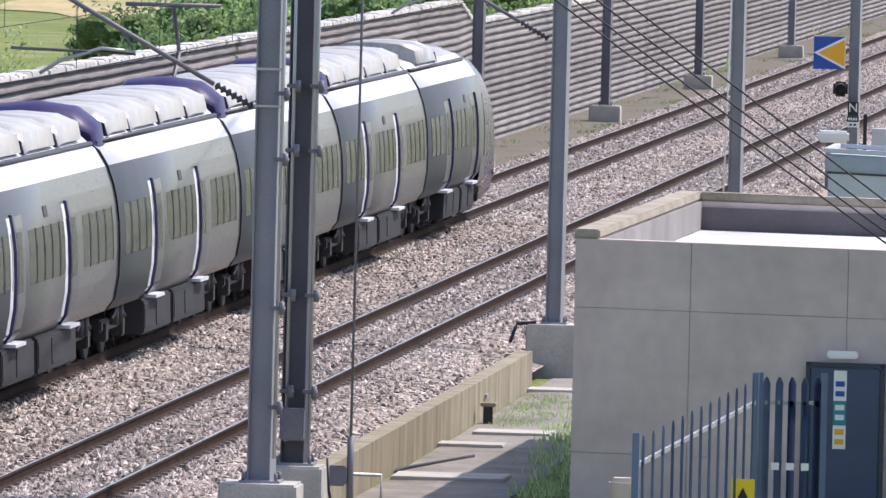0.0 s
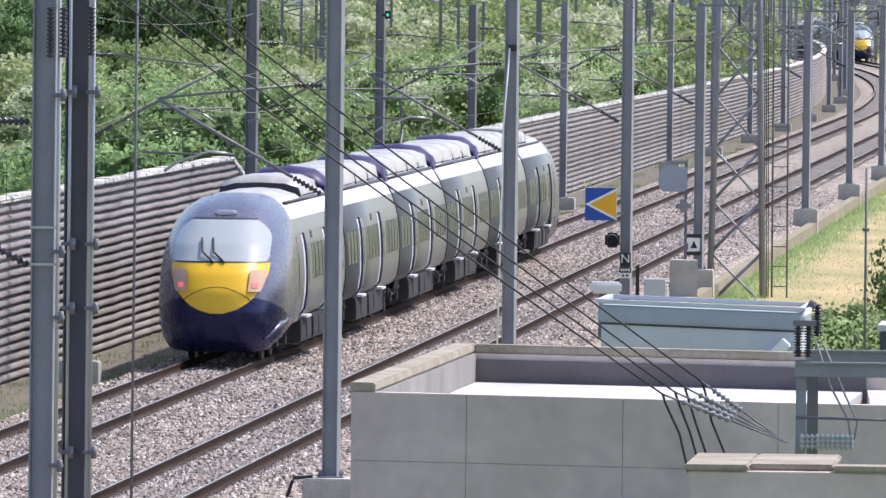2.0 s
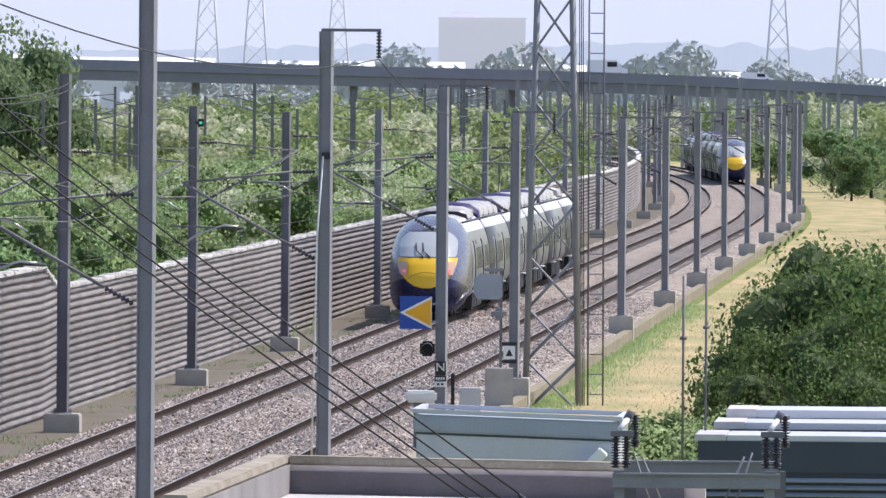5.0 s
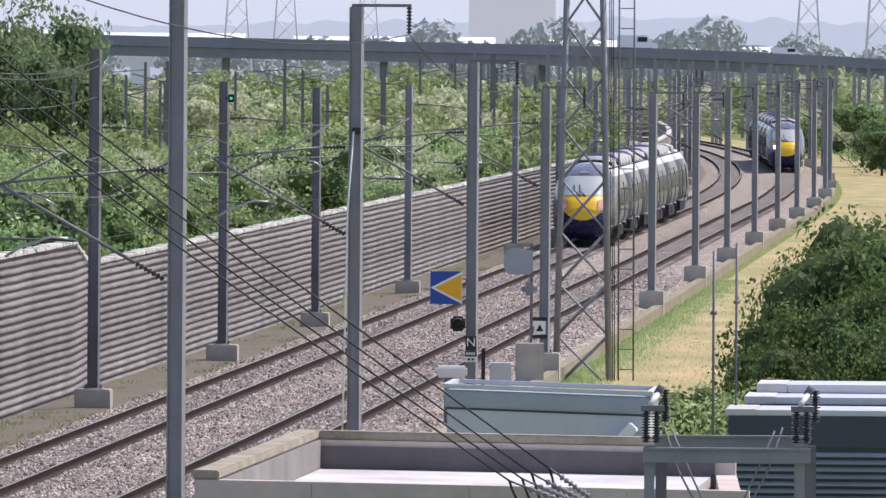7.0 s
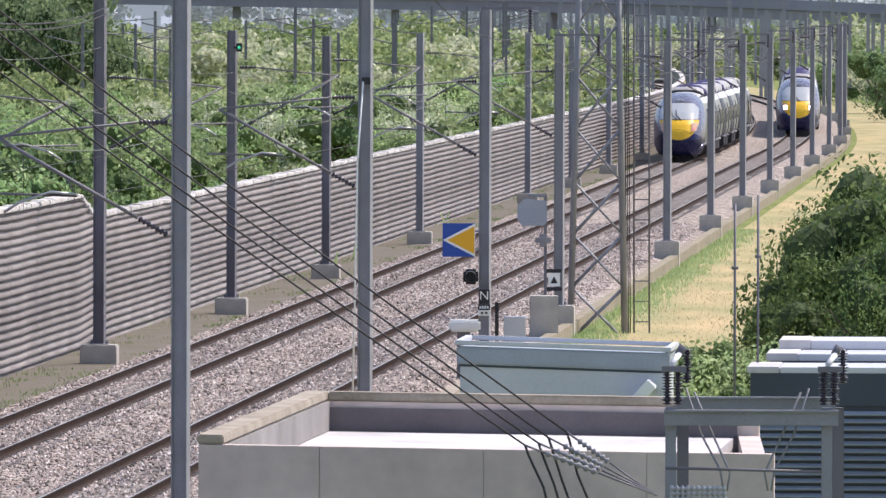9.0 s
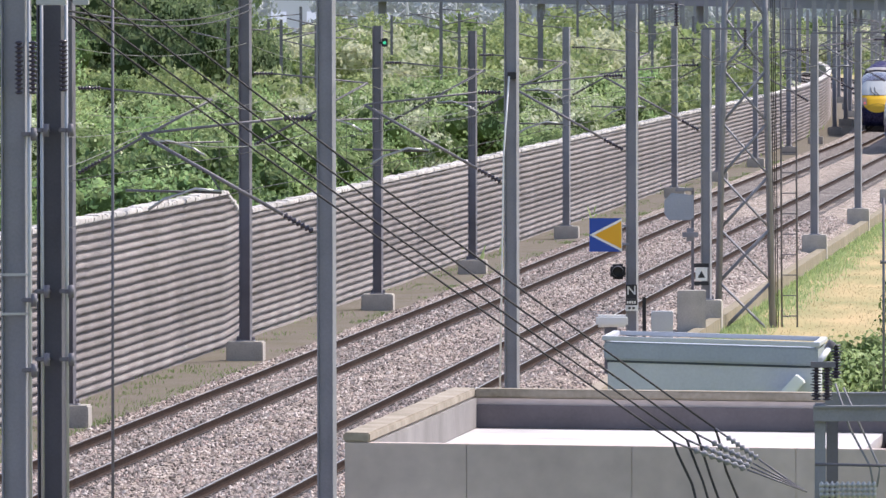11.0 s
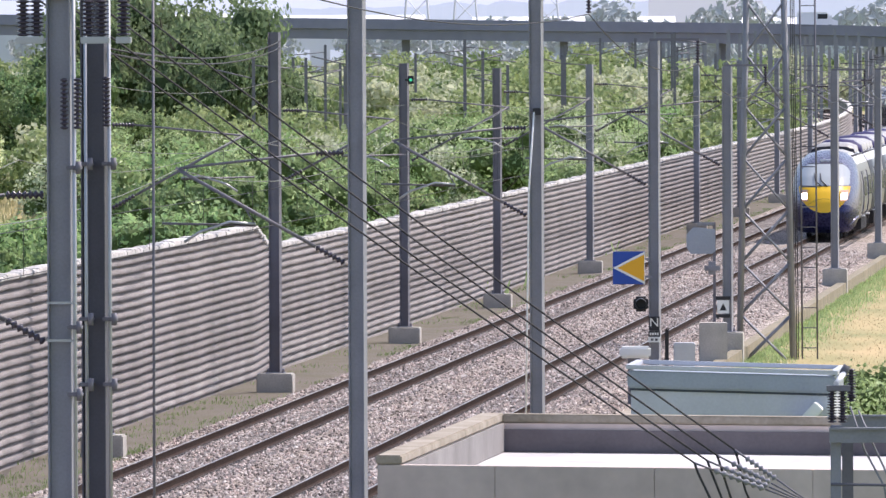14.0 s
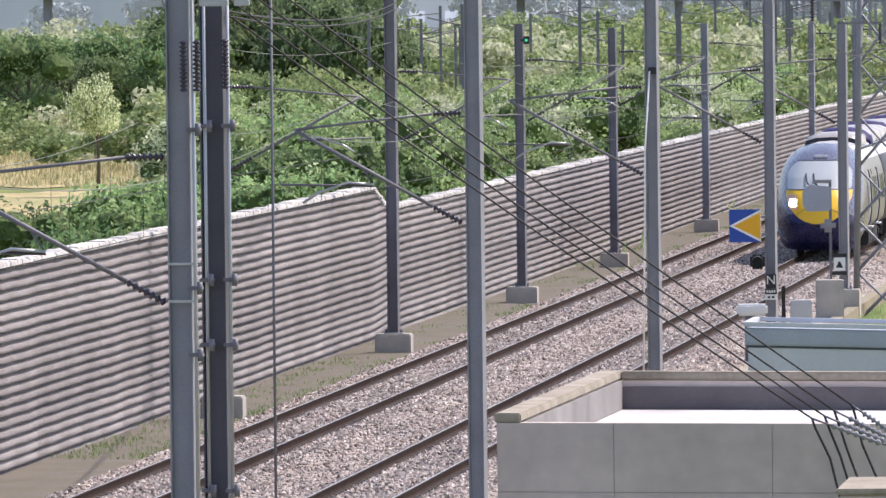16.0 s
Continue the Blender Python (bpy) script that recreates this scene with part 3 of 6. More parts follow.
def cab_fittings(car, lit, hatch):
    bm = bmesh.new()
    nose_patch(bm, lambda z: 1.06 * math.sqrt(max(0.02, 1 - ((2.16 - z) / 1.12) ** 2)), lin(1.05, 2.12, 14), 0.012)
    part("warning_panel", bm, WARN, car, "bright yellow rounded nose panel")
    bm = bmesh.new()
    arc = [(x, 1.62 - 0.36 * (x / 0.82) ** 2) for x in lin(-0.82, 0.82, 13)]
    tube(bm, [(x, nose_depth(x, z) - 0.016, z) for x, z in arc], 0.008, 4)
    part("panel_seam", bm, SEAL, car)
    bm = bmesh.new()
    nose_patch(bm, lambda z: 1.03 - 0.05 * ((2.3 - z) / 0.15) ** 2 * (z < 2.3) - 0.34 * (max(0.0, z - 2.55) / 0.47) ** 2.4, lin(2.15, 3.02, 16), 0.014)
    part("windscreen", bm, SCREEN, car, "wide glass windscreen with a painted pale sky reflection")
    bm = bmesh.new()
    nose_patch(bm, lambda z: 0.70, lin(3.025, 3.06, 2), 0.02)
    part("windscreen_seal", bm, SEAL, car)
    bm = bmesh.new()
    nose_patch(bm, lambda z: 0.98, lin(2.125, 2.15, 2), 0.02)
    part("windscreen_seal", bm, SEAL, car)
    for s in (-1, 1):
        bm = bmesh.new()
        nose_patch(bm, lambda z: tuple(sorted((s * (0.66 + 0.06 * (z - 1.6)), s * (1.0 - 0.35 * max(0, 1.75 - z))))), lin(1.50, 1.96, 6), 0.05)
        lamp = part("headlight", bm, LAMP_OFF, car, "clear headlight unit")
        bm = bmesh.new()
        nose_patch(bm, lambda z: tuple(sorted((s * 0.74, s * 0.86))), lin(1.58, 1.68, 3), 0.07)
        if lit:
            bm.free()
            bm = bmesh.new()
            nose_patch(bm, lambda z: tuple(sorted((s * 0.71, s * 0.93))), lin(1.59, 1.81, 5), 0.07)
        part("bulb", bm, LAMP_ON if lit else TAIL, car)
        bm = bmesh.new()
        tube(bm, [(s * 0.12, nose_depth(0.12, 2.12) - 0.05, 2.13), (s * 0.12 - 0.25, nose_depth(0.3, 2.3) - 0.05, 2.36), (s * 0.12 - 0.30, nose_depth(0.3, 2.62) - 0.06, 2.64)], 0.024)
        part("wiper", bm, BLACK, car)
        # raised tube shapes the bright highlight along the bulging skirt fairing
        bm = bmesh.new()
        tube(bm, [(s * 1.0, nose_depth(1.0, 0.55) - 0.03, 0.5), (s * 1.28, nose_depth(1.28, 0.75) - 0.03, 0.82), (s * 1.36, nose_depth(1.36, 0.9) + 0.5, 0.9)], [0.03, 0.07, 0.03], 8)
        part("fairing_highlight", bm, NOSE_GREY, car)
    if hatch:
        bm = bmesh.new()
        box(bm, -0.52, nose_depth(0.5, 1.6) - 0.22, 1.12, 0.30, nose_depth(0, 1.3) + 0.3, 1.95, bevel=0.05)
        part("coupler_hatch", bm, BOXGREY, car, "open grey coupler hatch")
    bm = bmesh.new()
    box(bm, -0.22, nose_depth(0, 3.2) - 0.25, 3.12, 0.22, nose_depth(0, 3.2) + 0.4, 3.22, bevel=0.03)
    part("marker_lamp", bm, COVE, car)


def bogie_mesh():
    bm = bmesh.new()
    for s in (-1, 1):
        box(bm, s * 1.0 - 0.07, -1.7, 0.42, s * 1.0 + 0.07, 1.7, 0.62, bevel=0.03)
        for y in (-1.25, 1.25):
            tube(bm, [(s * 0.80, y, 0.42), (s * 0.68, y, 0.42)], 0.42, 20)
            box(bm, s * 1.02 - 0.1, y - 0.17, 0.28, s * 1.02 + 0.1, y + 0.17, 0.56, bevel=0.02)
        tube(bm, [(s * 1.1, -0.35, 0.5), (s * 1.1, -0.35, 0.82)], 0.1, 10)
        tube(bm, [(s * 1.1, 0.35, 0.5), (s * 1.1, 0.35, 0.82)], 0.1, 10)
        tube(bm, [(s * 1.15, -1.0, 0.6), (s * 1.15, -0.2, 0.78)], 0.035)
        tube(bm, [(s * 1.15, 1.0, 0.6), (s * 1.15, 0.2, 0.78)], 0.035)
    for y in (-1.25, 1.25):
        tube(bm, [(-0.8, y, 0.42), (0.8, y, 0.42)], 0.09, 8)
    return bm


def case_mesh(L):
    bm = bmesh.new()
    for s in (-1, 1):
        slant = Matrix.Identity(4)
        slant[1][2] = -0.35
        box(bm, s * 1.06 - 0.26, 0.2, 0.25, s * 1.06 + 0.26, L + 0.1, 0.80, bevel=0.03, m=slant)
        for k in (0, 2):
            box(bm, s * 1.325 - 0.008, 0.3 + k * 0.9, 0.34, s * 1.325 + 0.008, 0.3 + k * 0.9 + 1.5, 0.72, bevel=0.004, m=slant)
    return bm


def make_train(name, label, lit, hatch):
    """Six-car train; nose at the origin, towards -y; rail at z = 0."""
    root = tagged(empty(name), label, "train", "high-speed trains")
    pitch, first = 20.1, 20.7
    keep = {}
    for i in range(6):
        end = i in (0, 5)
        y0 = 0 if i == 0 else first + (i - 1) * pitch
        L = first if end else pitch
        car = part("coach", bmesh.new(), SILVER, root)
        flip = i == 5
        car.matrix_basis = pose(0, y0 + L, 0, 0, 0, 180) if flip else pose(0, y0, 0)
        # body
        key = "end" if end else "mid"
        if key not in keep:
            bm = bmesh.new()
            shell(bm, CAB + 0.85 if end else 0.16, L - 0.16, not end, True)
            keep[key] = part("body", bm, [SILVER, COVE, TROOF, UNDER], car, "silver-grey coach body with a white shoulder")
            first_of = True
        else:
            shared(keep[key], "body", car)["label"] = "silver-grey coach body with a white shoulder"
            first_of = False
        # gangway and dark edges
        if first_of:
            bm = bmesh.new()
            box(bm, -0.9, L - 0.16, 0.9, 0.9, L + 0.16, 3.2)
            keep[key + "g"] = part("gangway", bm, UNDER, car)
        else:
            shared(keep[key + "g"], "gangway", car)
        for ye in ((L - 0.26,) if end else (0.16, L - 0.26)):
            for s in (-1, 1):
                if ("band", s) not in keep:
                    bm = bmesh.new()
                    strip(bm, 0, 0.11, [0.82, 1.0, 1.35, 1.75, 2.15, 2.45, 2.7, 2.98, 3.22], 0.006, s)
                    keep[("band", s)] = part("end_band", bm, SEAL, car)
                    keep[("band", s)].matrix_basis = pose(0, ye, 0)
                else:
                    shared(keep[("band", s)], "end_band", car, pose(0, ye, 0))
        # doors: a navy leading edge, a flush leaf, a pale strip painting the edge's highlight
        doors = (7.6, 14.4) if end else (5.7, 13.0)
        for dy in doors:
            for s in (-1, 1):
                if ("door", s) not in keep:
                    bm = bmesh.new()
                    strip(bm, 0.0, 1.3, [0.95, 1.1, 1.35, 1.75, 2.15, 2.45, 2.62], 0.008, s)
                    keep[("door", s)] = part("door", bm, SILVER, car)
                    bm = bmesh.new()
                    strip(bm, -0.22, 0.0, [0.86, 1.0, 1.35, 1.75, 2.15, 2.45, 2.66], 0.050, s)
                    keep[("edge", s)] = part("door_edge", bm, NAVY, car, "dark navy door edge")
                    bm = bmesh.new()
                    strip(bm, -0.62, -0.24, [0.92, 1.0, 1.35, 1.75, 2.15, 2.45, 2.62], 0.006, s)
                    keep[("lip", s)] = part("door_lip", bm, COVE, car, "pale strip painted as the door edge highlight")
                    bm = bmesh.new()
                    box(bm, s * 1.30 - 0.14, -0.1, 0.80, s * 1.30 + 0.14, 1.25, 0.85)
                    keep[("step", s)] = part("door_step", bm, COVE, car)
                    bm = bmesh.new()
                    strip(bm, 0.35, 0.95, [1.55, 1.75, 2.15, 2.4], 0.014, s)
                    keep[("dpane", s)] = part("door_pane", bm, PANE, car)
                    for q in ("door", "edge", "step", "dpane", "lip"):
                        keep[(q, s)].matrix_basis = pose(0, dy, 0)
                else:
                    for q, nm in (("door", "door"), ("edge", "door_edge"), ("step", "door_step"), ("dpane", "door_pane"), ("lip", "door_lip")):
                        shared(keep[(q, s)], nm, car, pose(0, dy, 0))
        # window panes
        wy = [9.6, 10.75, 11.9, 13.05, 16.4, 17.5, 18.6] if end else [1.0, 2.15, 3.3, 4.4, 7.6, 8.65, 9.7, 10.75, 11.8, 15.0, 16.1, 17.2, 18.3]
        for w0 in wy:
            for s in (-1, 1):
                if ("pane", s) not in keep:
                    bm = bmesh.new()
                    strip(bm, 0, 0.86, [1.62, 1.75, 2.15, 2.38], 0.004, s)
                    keep[("pane", s)] = part("window_pane", bm, PANE, car)
                    bm = bmesh.new()
                    strip(bm, 0.89, 0.95, [1.60, 1.75, 2.15, 2.40], 0.010, s)
                    keep[("pil", s)] = part("window_pillar", bm, SEAL, car)
                    keep[("pane", s)].matrix_basis = keep[("pil", s)].matrix_basis = pose(0, w0, 0)
                else:
                    shared(keep[("pane", s)], "window_pane", car, pose(0, w0, 0))
                    shared(keep[("pil", s)], "window_pillar", car, pose(0, w0, 0))
        # destination display
        for s in (-1, 1):
            if ("disp", s) not in keep:
                bm = bmesh.new()
                strip(bm, 9.9, 10.4, [2.50, 2.58, 2.66], 0.012, s)
                keep[("disp", s)] = part("display", bm, SEAL, car)
            else:
                shared(keep[("disp", s)], "display", car)
        # under the floor
        for by in ((4.2, 17.6) if end else (2.6, 17.5)):
            if "bogie" not in keep:
                keep["bogie"] = part("bogie", bogie_mesh(), UNDER, car, "dark bogie with wheels")
                keep["bogie"].matrix_basis = pose(0, by, 0)
            else:
                shared(keep["bogie"], "bogie", car, pose(0, by, 0))
        for cy, cl in (((7.0, 3.6), (11.0, 4.2)) if end else ((4.9, 4.4), (9.6, 5.4))):
            if ("case", cl) not in keep:
                keep[("case", cl)] = part("equipment_case", case_mesh(cl), BOXGREY, car)
                keep[("case", cl)].matrix_basis = pose(0, cy, 0)
            else:
                shared(keep[("case", cl)], "equipment_case", car, pose(0, cy, 0))
        if first_of:
            bm = bmesh.new()
            box(bm, -1.0, 2.0 if not end else 6, 0.5, 1.0, L - 1, 0.82)
            keep[key + "u"] = part("floor_pan", bm, UNDER, car)
        else:
            shared(keep[key + "u"], "floor_pan", car)
        # dark gutters between shoulder and roof
        for s in (-1, 1):
            if ("gut", key, s) not in keep:
                bm = bmesh.new()
                tube(bm, [(s * 0.96, CAB + 1.2 if end else 0.3, 3.31), (s * 0.96, L - 0.3, 3.31)], 0.045, 6)
                keep[("gut", key, s)] = part("roof_gutter", bm, SEAL, car)
            else:
                shared(keep[("gut", key, s)], "roof_gutter", car)
        # roof pods, humped at the near end
        pods = ((12.6, 5.2),) if end else ((2.7, 3.3), (6.2, 4.4), (11.0, 4.2), (15.6, 3.4))
        for py, pl in pods:
            if ("pod", pl) not in keep:
                bm = bmesh.new()
                cross = [(-0.92, 3.36), (-0.86, 3.62), (-0.55, 3.74), (0, 3.77), (0.55, 3.74), (0.86, 3.62), (0.92, 3.36)]
                A = [bm.verts.new((x, 0.0, 3.36 + (z - 3.36) * 0.45)) for x, z in cross]
                B = [bm.verts.new((x, 0.6, z + 0.04)) for x, z in cross]
                C = [bm.verts.new((x, pl - 0.1, z + 0.04)) for x, z in cross]
                for P, Q in ((A, B), (B, C)):
                    for k in range(6):
                        bm.faces.new((P[k], P[k + 1], Q[k + 1], Q[k])).smooth = True
                bm.faces.new(A[::-1]), bm.faces.new(C)
                bmesh.ops.recalc_face_normals(bm, faces=bm.faces)
                keep[("pod", pl)] = part("roof_pod", bm, TROOF, car)
                keep[("pod", pl)].matrix_basis = pose(0, py, 0)
                if "joint" not in keep:
                    bm = bmesh.new()
                    A = [bm.verts.new((x * 1.01, -0.14, 3.36 + (z - 3.36) * 0.75)) for x, z in cross]
                    B = [bm.verts.new((x * 1.01, -0.03, 3.36 + (z - 3.36) * 0.75)) for x, z in cross]
                    for k in range(6):
                        bm.faces.new((A[k], A[k + 1], B[k + 1], B[k])).smooth = True
                    bm.faces.new(A[::-1]), bm.faces.new(B)
                    bmesh.ops.recalc_face_normals(bm, faces=bm.faces)
                    keep["joint"] = part("roof_joint", bm, SEAL, car)
                    keep["joint"].matrix_basis = pose(0, 12.6, 0)
                else:
                    shared(keep["joint"], "roof_joint", car, pose(0, py, 0))
            else:
                shared(keep[("pod", pl)], "roof_pod", car, pose(0, py, 0))
                (py > 9 or not end) and shared(keep["joint"], "roof_joint", car, pose(0, py, 0))
        if not end:
            for q0 in (0.35,):
                if "dome" not in keep:
                    bm = bmesh.new()
                    cross = [(-1.02, 3.25), (-0.95, 3.60), (-0.6, 3.85), (0, 3.92), (0.6, 3.85), (0.95, 3.60), (1.02, 3.25)]
                    rings = [[bm.verts.new((x * fx, y, 3.25 + (z - 3.25) * fz)) for x, z in cross] for y, fx, fz in ((-0.25, 0.96, 0.55), (0.1, 1.0, 0.9), (0.6, 1.0, 1.0), (1.3, 0.97, 0.95), (2.1, 0.88, 0.72))]
                    for A, B in zip(rings, rings[1:]):
                        for k in range(6):
                            bm.faces.new((A[k], A[k + 1], B[k + 1], B[k])).smooth = True
                    bm.faces.new(rings[0][::-1]), bm.faces.new(rings[-1])
                    bmesh.ops.recalc_face_normals(bm, faces=bm.faces)
                    keep["dome"] = part("roof_fairing", bm, FAIRING, car, "navy roof end fairing")
                    keep["dome"].matrix_basis = pose(0, q0, 0)
                else:
                    shared(keep["dome"], "roof_fairing", car, pose(0, q0, 0))["label"] = "navy roof end fairing"
        if end:
            if "nose" not in keep:
                bm = bmesh.new()
                nose_shell(bm)
                keep["nose"] = part("nose", bm, [NOSE_PAINT, NAVY, COVE, TROOF, SILVER], car, "rounded grey cab nose with navy skirt")
            else:
                shared(keep["nose"], "nose", car)
            cab_fittings(car, lit and i == 0, hatch and i == 0)
            for s in (-1, 1):
                bm = bmesh.new()
                strip(bm, 5.3, 5.42, [0.9, 1.35, 1.75, 2.15, 2.6], 0.012, s)
                part("cab_door_edge", bm, NAVY, car)
    # pantograph on the second coach from each end
    bm = bmesh.new()
    for c0 in (first + 2 * pitch + 2.0,):
        tube(bm, [(0, c0, 3.6), (0, c0 + 1.3, 4.3), (0, c0 + 0.1, 5.05)], 0.04)
        tube(bm, [(-0.8, c0 + 0.1, 5.08), (0.8, c0 + 0.1, 5.08)], 0.04)
        box(bm, -0.5, c0 - 0.5, 3.56, 0.5, c0 + 0.9, 3.7)
    part("pantograph", bm, STEEL_DARK, root)
    root.scale = (1, 0.90, 1)
    return root


departing = make_train("train", "silver-grey six-car electric train with a yellow nose, leaving", False, False)
arriving = make_train("train", "silver-grey six-car electric train with lit headlights, approaching", True, False)


def motions():
    """Both trains at about 200 km/h: one leaves on the far track, one comes on the near track."""
    times = [i * 0.5 for i in range(33)]
    rows = []
    for t in times:
        y = 196.0 + 55.5 * (t - 1.0)
        yc = y + 60
        rows.append((t, pose(cx(T1, y), y, 0, 0, 0, heading(yc))))
    walk(departing, rows)
    rows = []
    for t in times:
        y = 376.0 + 55.3 * (16.0 - t)
        rows.append((t, pose(cx(T2, y), y, 0, 0, 0, heading(y + 60))))
    walk(arriving, rows)

# ---- switch house: concrete building with a parapet ----
FELT = mat("bitumen_felt", (0.15, 0.13, 0.135), 0.85, 0, 0.3, 1.5, 20, 0.1)


def fall(root, k):
    """Let a thing's level lines fall towards its +x end; uprights stay upright."""
    m = Matrix.Identity(4)
    m[2][0] = -k
    for q in root.children_recursive:
        if q.type == "MESH":
            q.data.transform(m)


def switch_house():
    root = tagged(empty("switch_house", Matrix.Translation((-3.21, 155, 0)) @ pose(0, 0, 0, 0, 0, -3.9)), "flat-roofed grey precast concrete switch house with a parapet", "building")
    W, WF, D, zt, zb = 7.25, 6.35, 17.0, 2.87, -0.75
    t = 0.3
    # panelled front and side walls, joints 12 mm
    for side in ("front", "side"):
        wall = part("wall", bmesh.new(), CONC_WALL, root)
        cols = [0, 1.53, 3.6, 5.65, W] if side == "front" else [0.3, 4.3, 8.5, 12.7, D]
        zs = [zb, 0.05, 1.96, zt - 0.004]
        for c0, c1 in zip(cols, cols[1:]):
            for z0, z1 in zip(zs, zs[1:]):
                bm = bmesh.new()
                if side == "front":
                    box(bm, c0 + 0.002, 0, z0 + 0.002, c1 - 0.002, t, z1 - 0.002, bevel=0.005)
                else:
                    box(bm, 0, c0 + 0.008, z0 + 0.008, t, c1 - 0.008, z1 - 0.008, bevel=0.012)
                part("wall_panel", bm, CONC_WALL, wall)
    for nm, q in (("rear_wall", (0.02, D - t, WF, D, 0.01)), ("inner_leaf", (0.04, 0.04, 0.28, D - 0.35, 0.03)), ("inner_leaf", (0.3, 0.04, W - 0.35, 0.28, 0.03))):
        bm = bmesh.new()
        box(bm, q[0], q[1], zb, q[2], q[3], zt - q[4])
        part(nm, bm, CONC_WALL, root)
    lean = Matrix.Identity(4)
    lean[0][1] = (WF - W) / D
    bm = bmesh.new()
    box(bm, W - t, 0.02, zb, W, D - t - 0.002, 2.47, m=lean)
    part("end_wall", bm, CONC_WALL, root)
    bm = bmesh.new()
    box(bm, t, t, 2.1, WF - t - 0.05, D - t, 2.44)
    part("roof", bm, ROOF, root, "pale flat roof membrane")
    for q in ((t + 0.004, D - t - 0.05, WF - t, D - t - 0.004), (t + 0.004, t + 0.004, WF - t - 0.05, t + 0.05)):
        bm = bmesh.new()
        box(bm, q[0], q[1], 2.45, q[2], q[3], zt - 0.1)
        part("upstand", bm, FELT, root, "dark bitumen upstand")
    bm = bmesh.new()
    box(bm, t + 0.004, t + 0.055, 2.45, t + 0.05, D - t - 0.06, zt - 0.012)
    part("upstand", bm, mat("grey_flashing", (0.24, 0.225, 0.215), 0.8, 0, 0.35, 0.8, 10, 0.1), root, "grey flashing upstand")
    for q in ((-0.02, 0.0, 0.32, D + 0.06), (0.32, D - 0.34, WF + 0.06, D + 0.06)):
        bm = bmesh.new()
        box(bm, q[0], q[1], zt, q[2], q[3], zt + 0.12, bevel=0.02)
        part("coping", bm, CONC_OLD, root, "lichen-stained coping")
    fall(root, 0.012)
    return root


switch_house()


def container():
    root = tagged(empty("equipment_container", Matrix.Translation((0.05, 215, -0.85)) @ pose(0, 0, 0, 0, 0, -3.4)), "blue-grey steel equipment container with an overhanging lid", "container")
    bm = bmesh.new()
    box(bm, 0.06, 0.06, 0, 3.70, 3.3, 2.885, bevel=0.02)
    part("body", bm, BLUEGREY, root)
    bm = bmesh.new()
    box(bm, 0, 0, 2.90, 3.76, 3.4, 3.22, bevel=0.03)
    part("lid", bm, BLUEGREY_LID, root, "blue-grey overhanging lid")
    bm = bmesh.new()
    box(bm, -0.03, -0.03, 3.24, 3.79, 0.09, 3.32, bevel=0.01)
    box(bm, -0.03, 0.09, 3.24, 0.09, 3.4, 3.32, bevel=0.01)
    box(bm, 3.67, 0.09, 3.24, 3.79, 3.4, 3.32, bevel=0.01)
    box(bm, 0.09, 3.3, 3.24, 3.67, 3.4, 3.32, bevel=0.01)
    part("rim", bm, BLUEGREY, root)
    # dark strip paints the shade line under the lid
    bm = bmesh.new()
    box(bm, 0.05, 0.045, 2.86, 3.72, 0.06, 2.92)
    part("shadow_gap_strip", bm, SLATE, root)
    bm = bmesh.new()
    box(bm, 2.95, 0.03, 0.4, 3.55, 0.06, 2.55, bevel=0.01)
    part("door", bm, BLUEGREY, root)
    bm = bmesh.new()
    box(bm, -0.02, -0.45, 0, 0.55, 0.2, 0.20, m=pose(3.18, -0.1, 2.22, 0, -48, 0), bevel=0.02)
    part("hood", bm, WHITE, root, "pale sloping hood")
    fall(root, 0.030)
    return root


container()

# ---- retaining wall ----
bm = bmesh.new()
sweep(bm, [(-14.34, -1.2), (-14.34, -0.05), (-14.1, -0.05), (-14.1, -1.2)], stations(110, 186, 4), closed=True, jitter=0.006)
tagged(part("retaining_wall", bm, STREAKED), "stained low concrete retaining wall holding the ballast", "wall", kind="structure")
bm = bmesh.new()
sweep(bm, [(-14.0, -1.2), (-14.0, -0.28), (-13.7, -0.28), (-13.7, -1.2)], stations(300, 900, 6), closed=True, jitter=0.006)
tagged(part("retaining_wall", bm, STREAKED), "low grey concrete kerb wall along the grass verge", "wall", kind="structure")
bm = bmesh.new()
sweep(bm, [(-14.0, -1.2), (-14.0, -0.12), (-13.7, -0.12), (-13.7, -1.2)], stations(196, 299.9, 6), closed=True, jitter=0.006)
tagged(part("retaining_wall", bm, CONC_OLD), "pale low concrete kerb wall beside the near track", "wall", kind="structure")


# ---- marker board ----
def marker_board():
    root = tagged(empty("marker_board", Matrix.Translation((-0.27, 286.7, 2.4))), "square blue marker board with a yellow arrow triangle", "sign")
    bm = bmesh.new()
    box(bm, 0, 0, 0, 0.77, 0.03, 0.79)
    part("plate", bm, BLUE, root)

    def tri(d, y):
        bm = bmesh.new()
        v = [(0.0 + d * 1.6, 0.395), (0.77 - d * 0.2, 0.79 - d), (0.77 - d * 0.2, d)]
        a = [bm.verts.new((x, y, z)) for x, z in v]
        b = [bm.verts.new((x, -0.001, z)) for x, z in v]
        bm.faces.new(a), bm.faces.new(b[::-1])
        for i in range(3):
            bm.faces.new((a[i], b[i], b[(i + 1) % 3], a[(i + 1) % 3]))
        bmesh.ops.recalc_face_normals(bm, faces=bm.faces)
        return bm
    part("border", tri(0.0, -0.005), WHITE, root, "white border")
    part("arrow", tri(0.07, -0.010), YELLOW, root, "yellow triangle")
    for z in (0.15, 0.58):
        bm = bmesh.new()
        box(bm, 0.74, 0.03, z, 0.95, 0.06, z + 0.05)
        part("bracket", bm, STEEL, root)
    return root


marker_board()

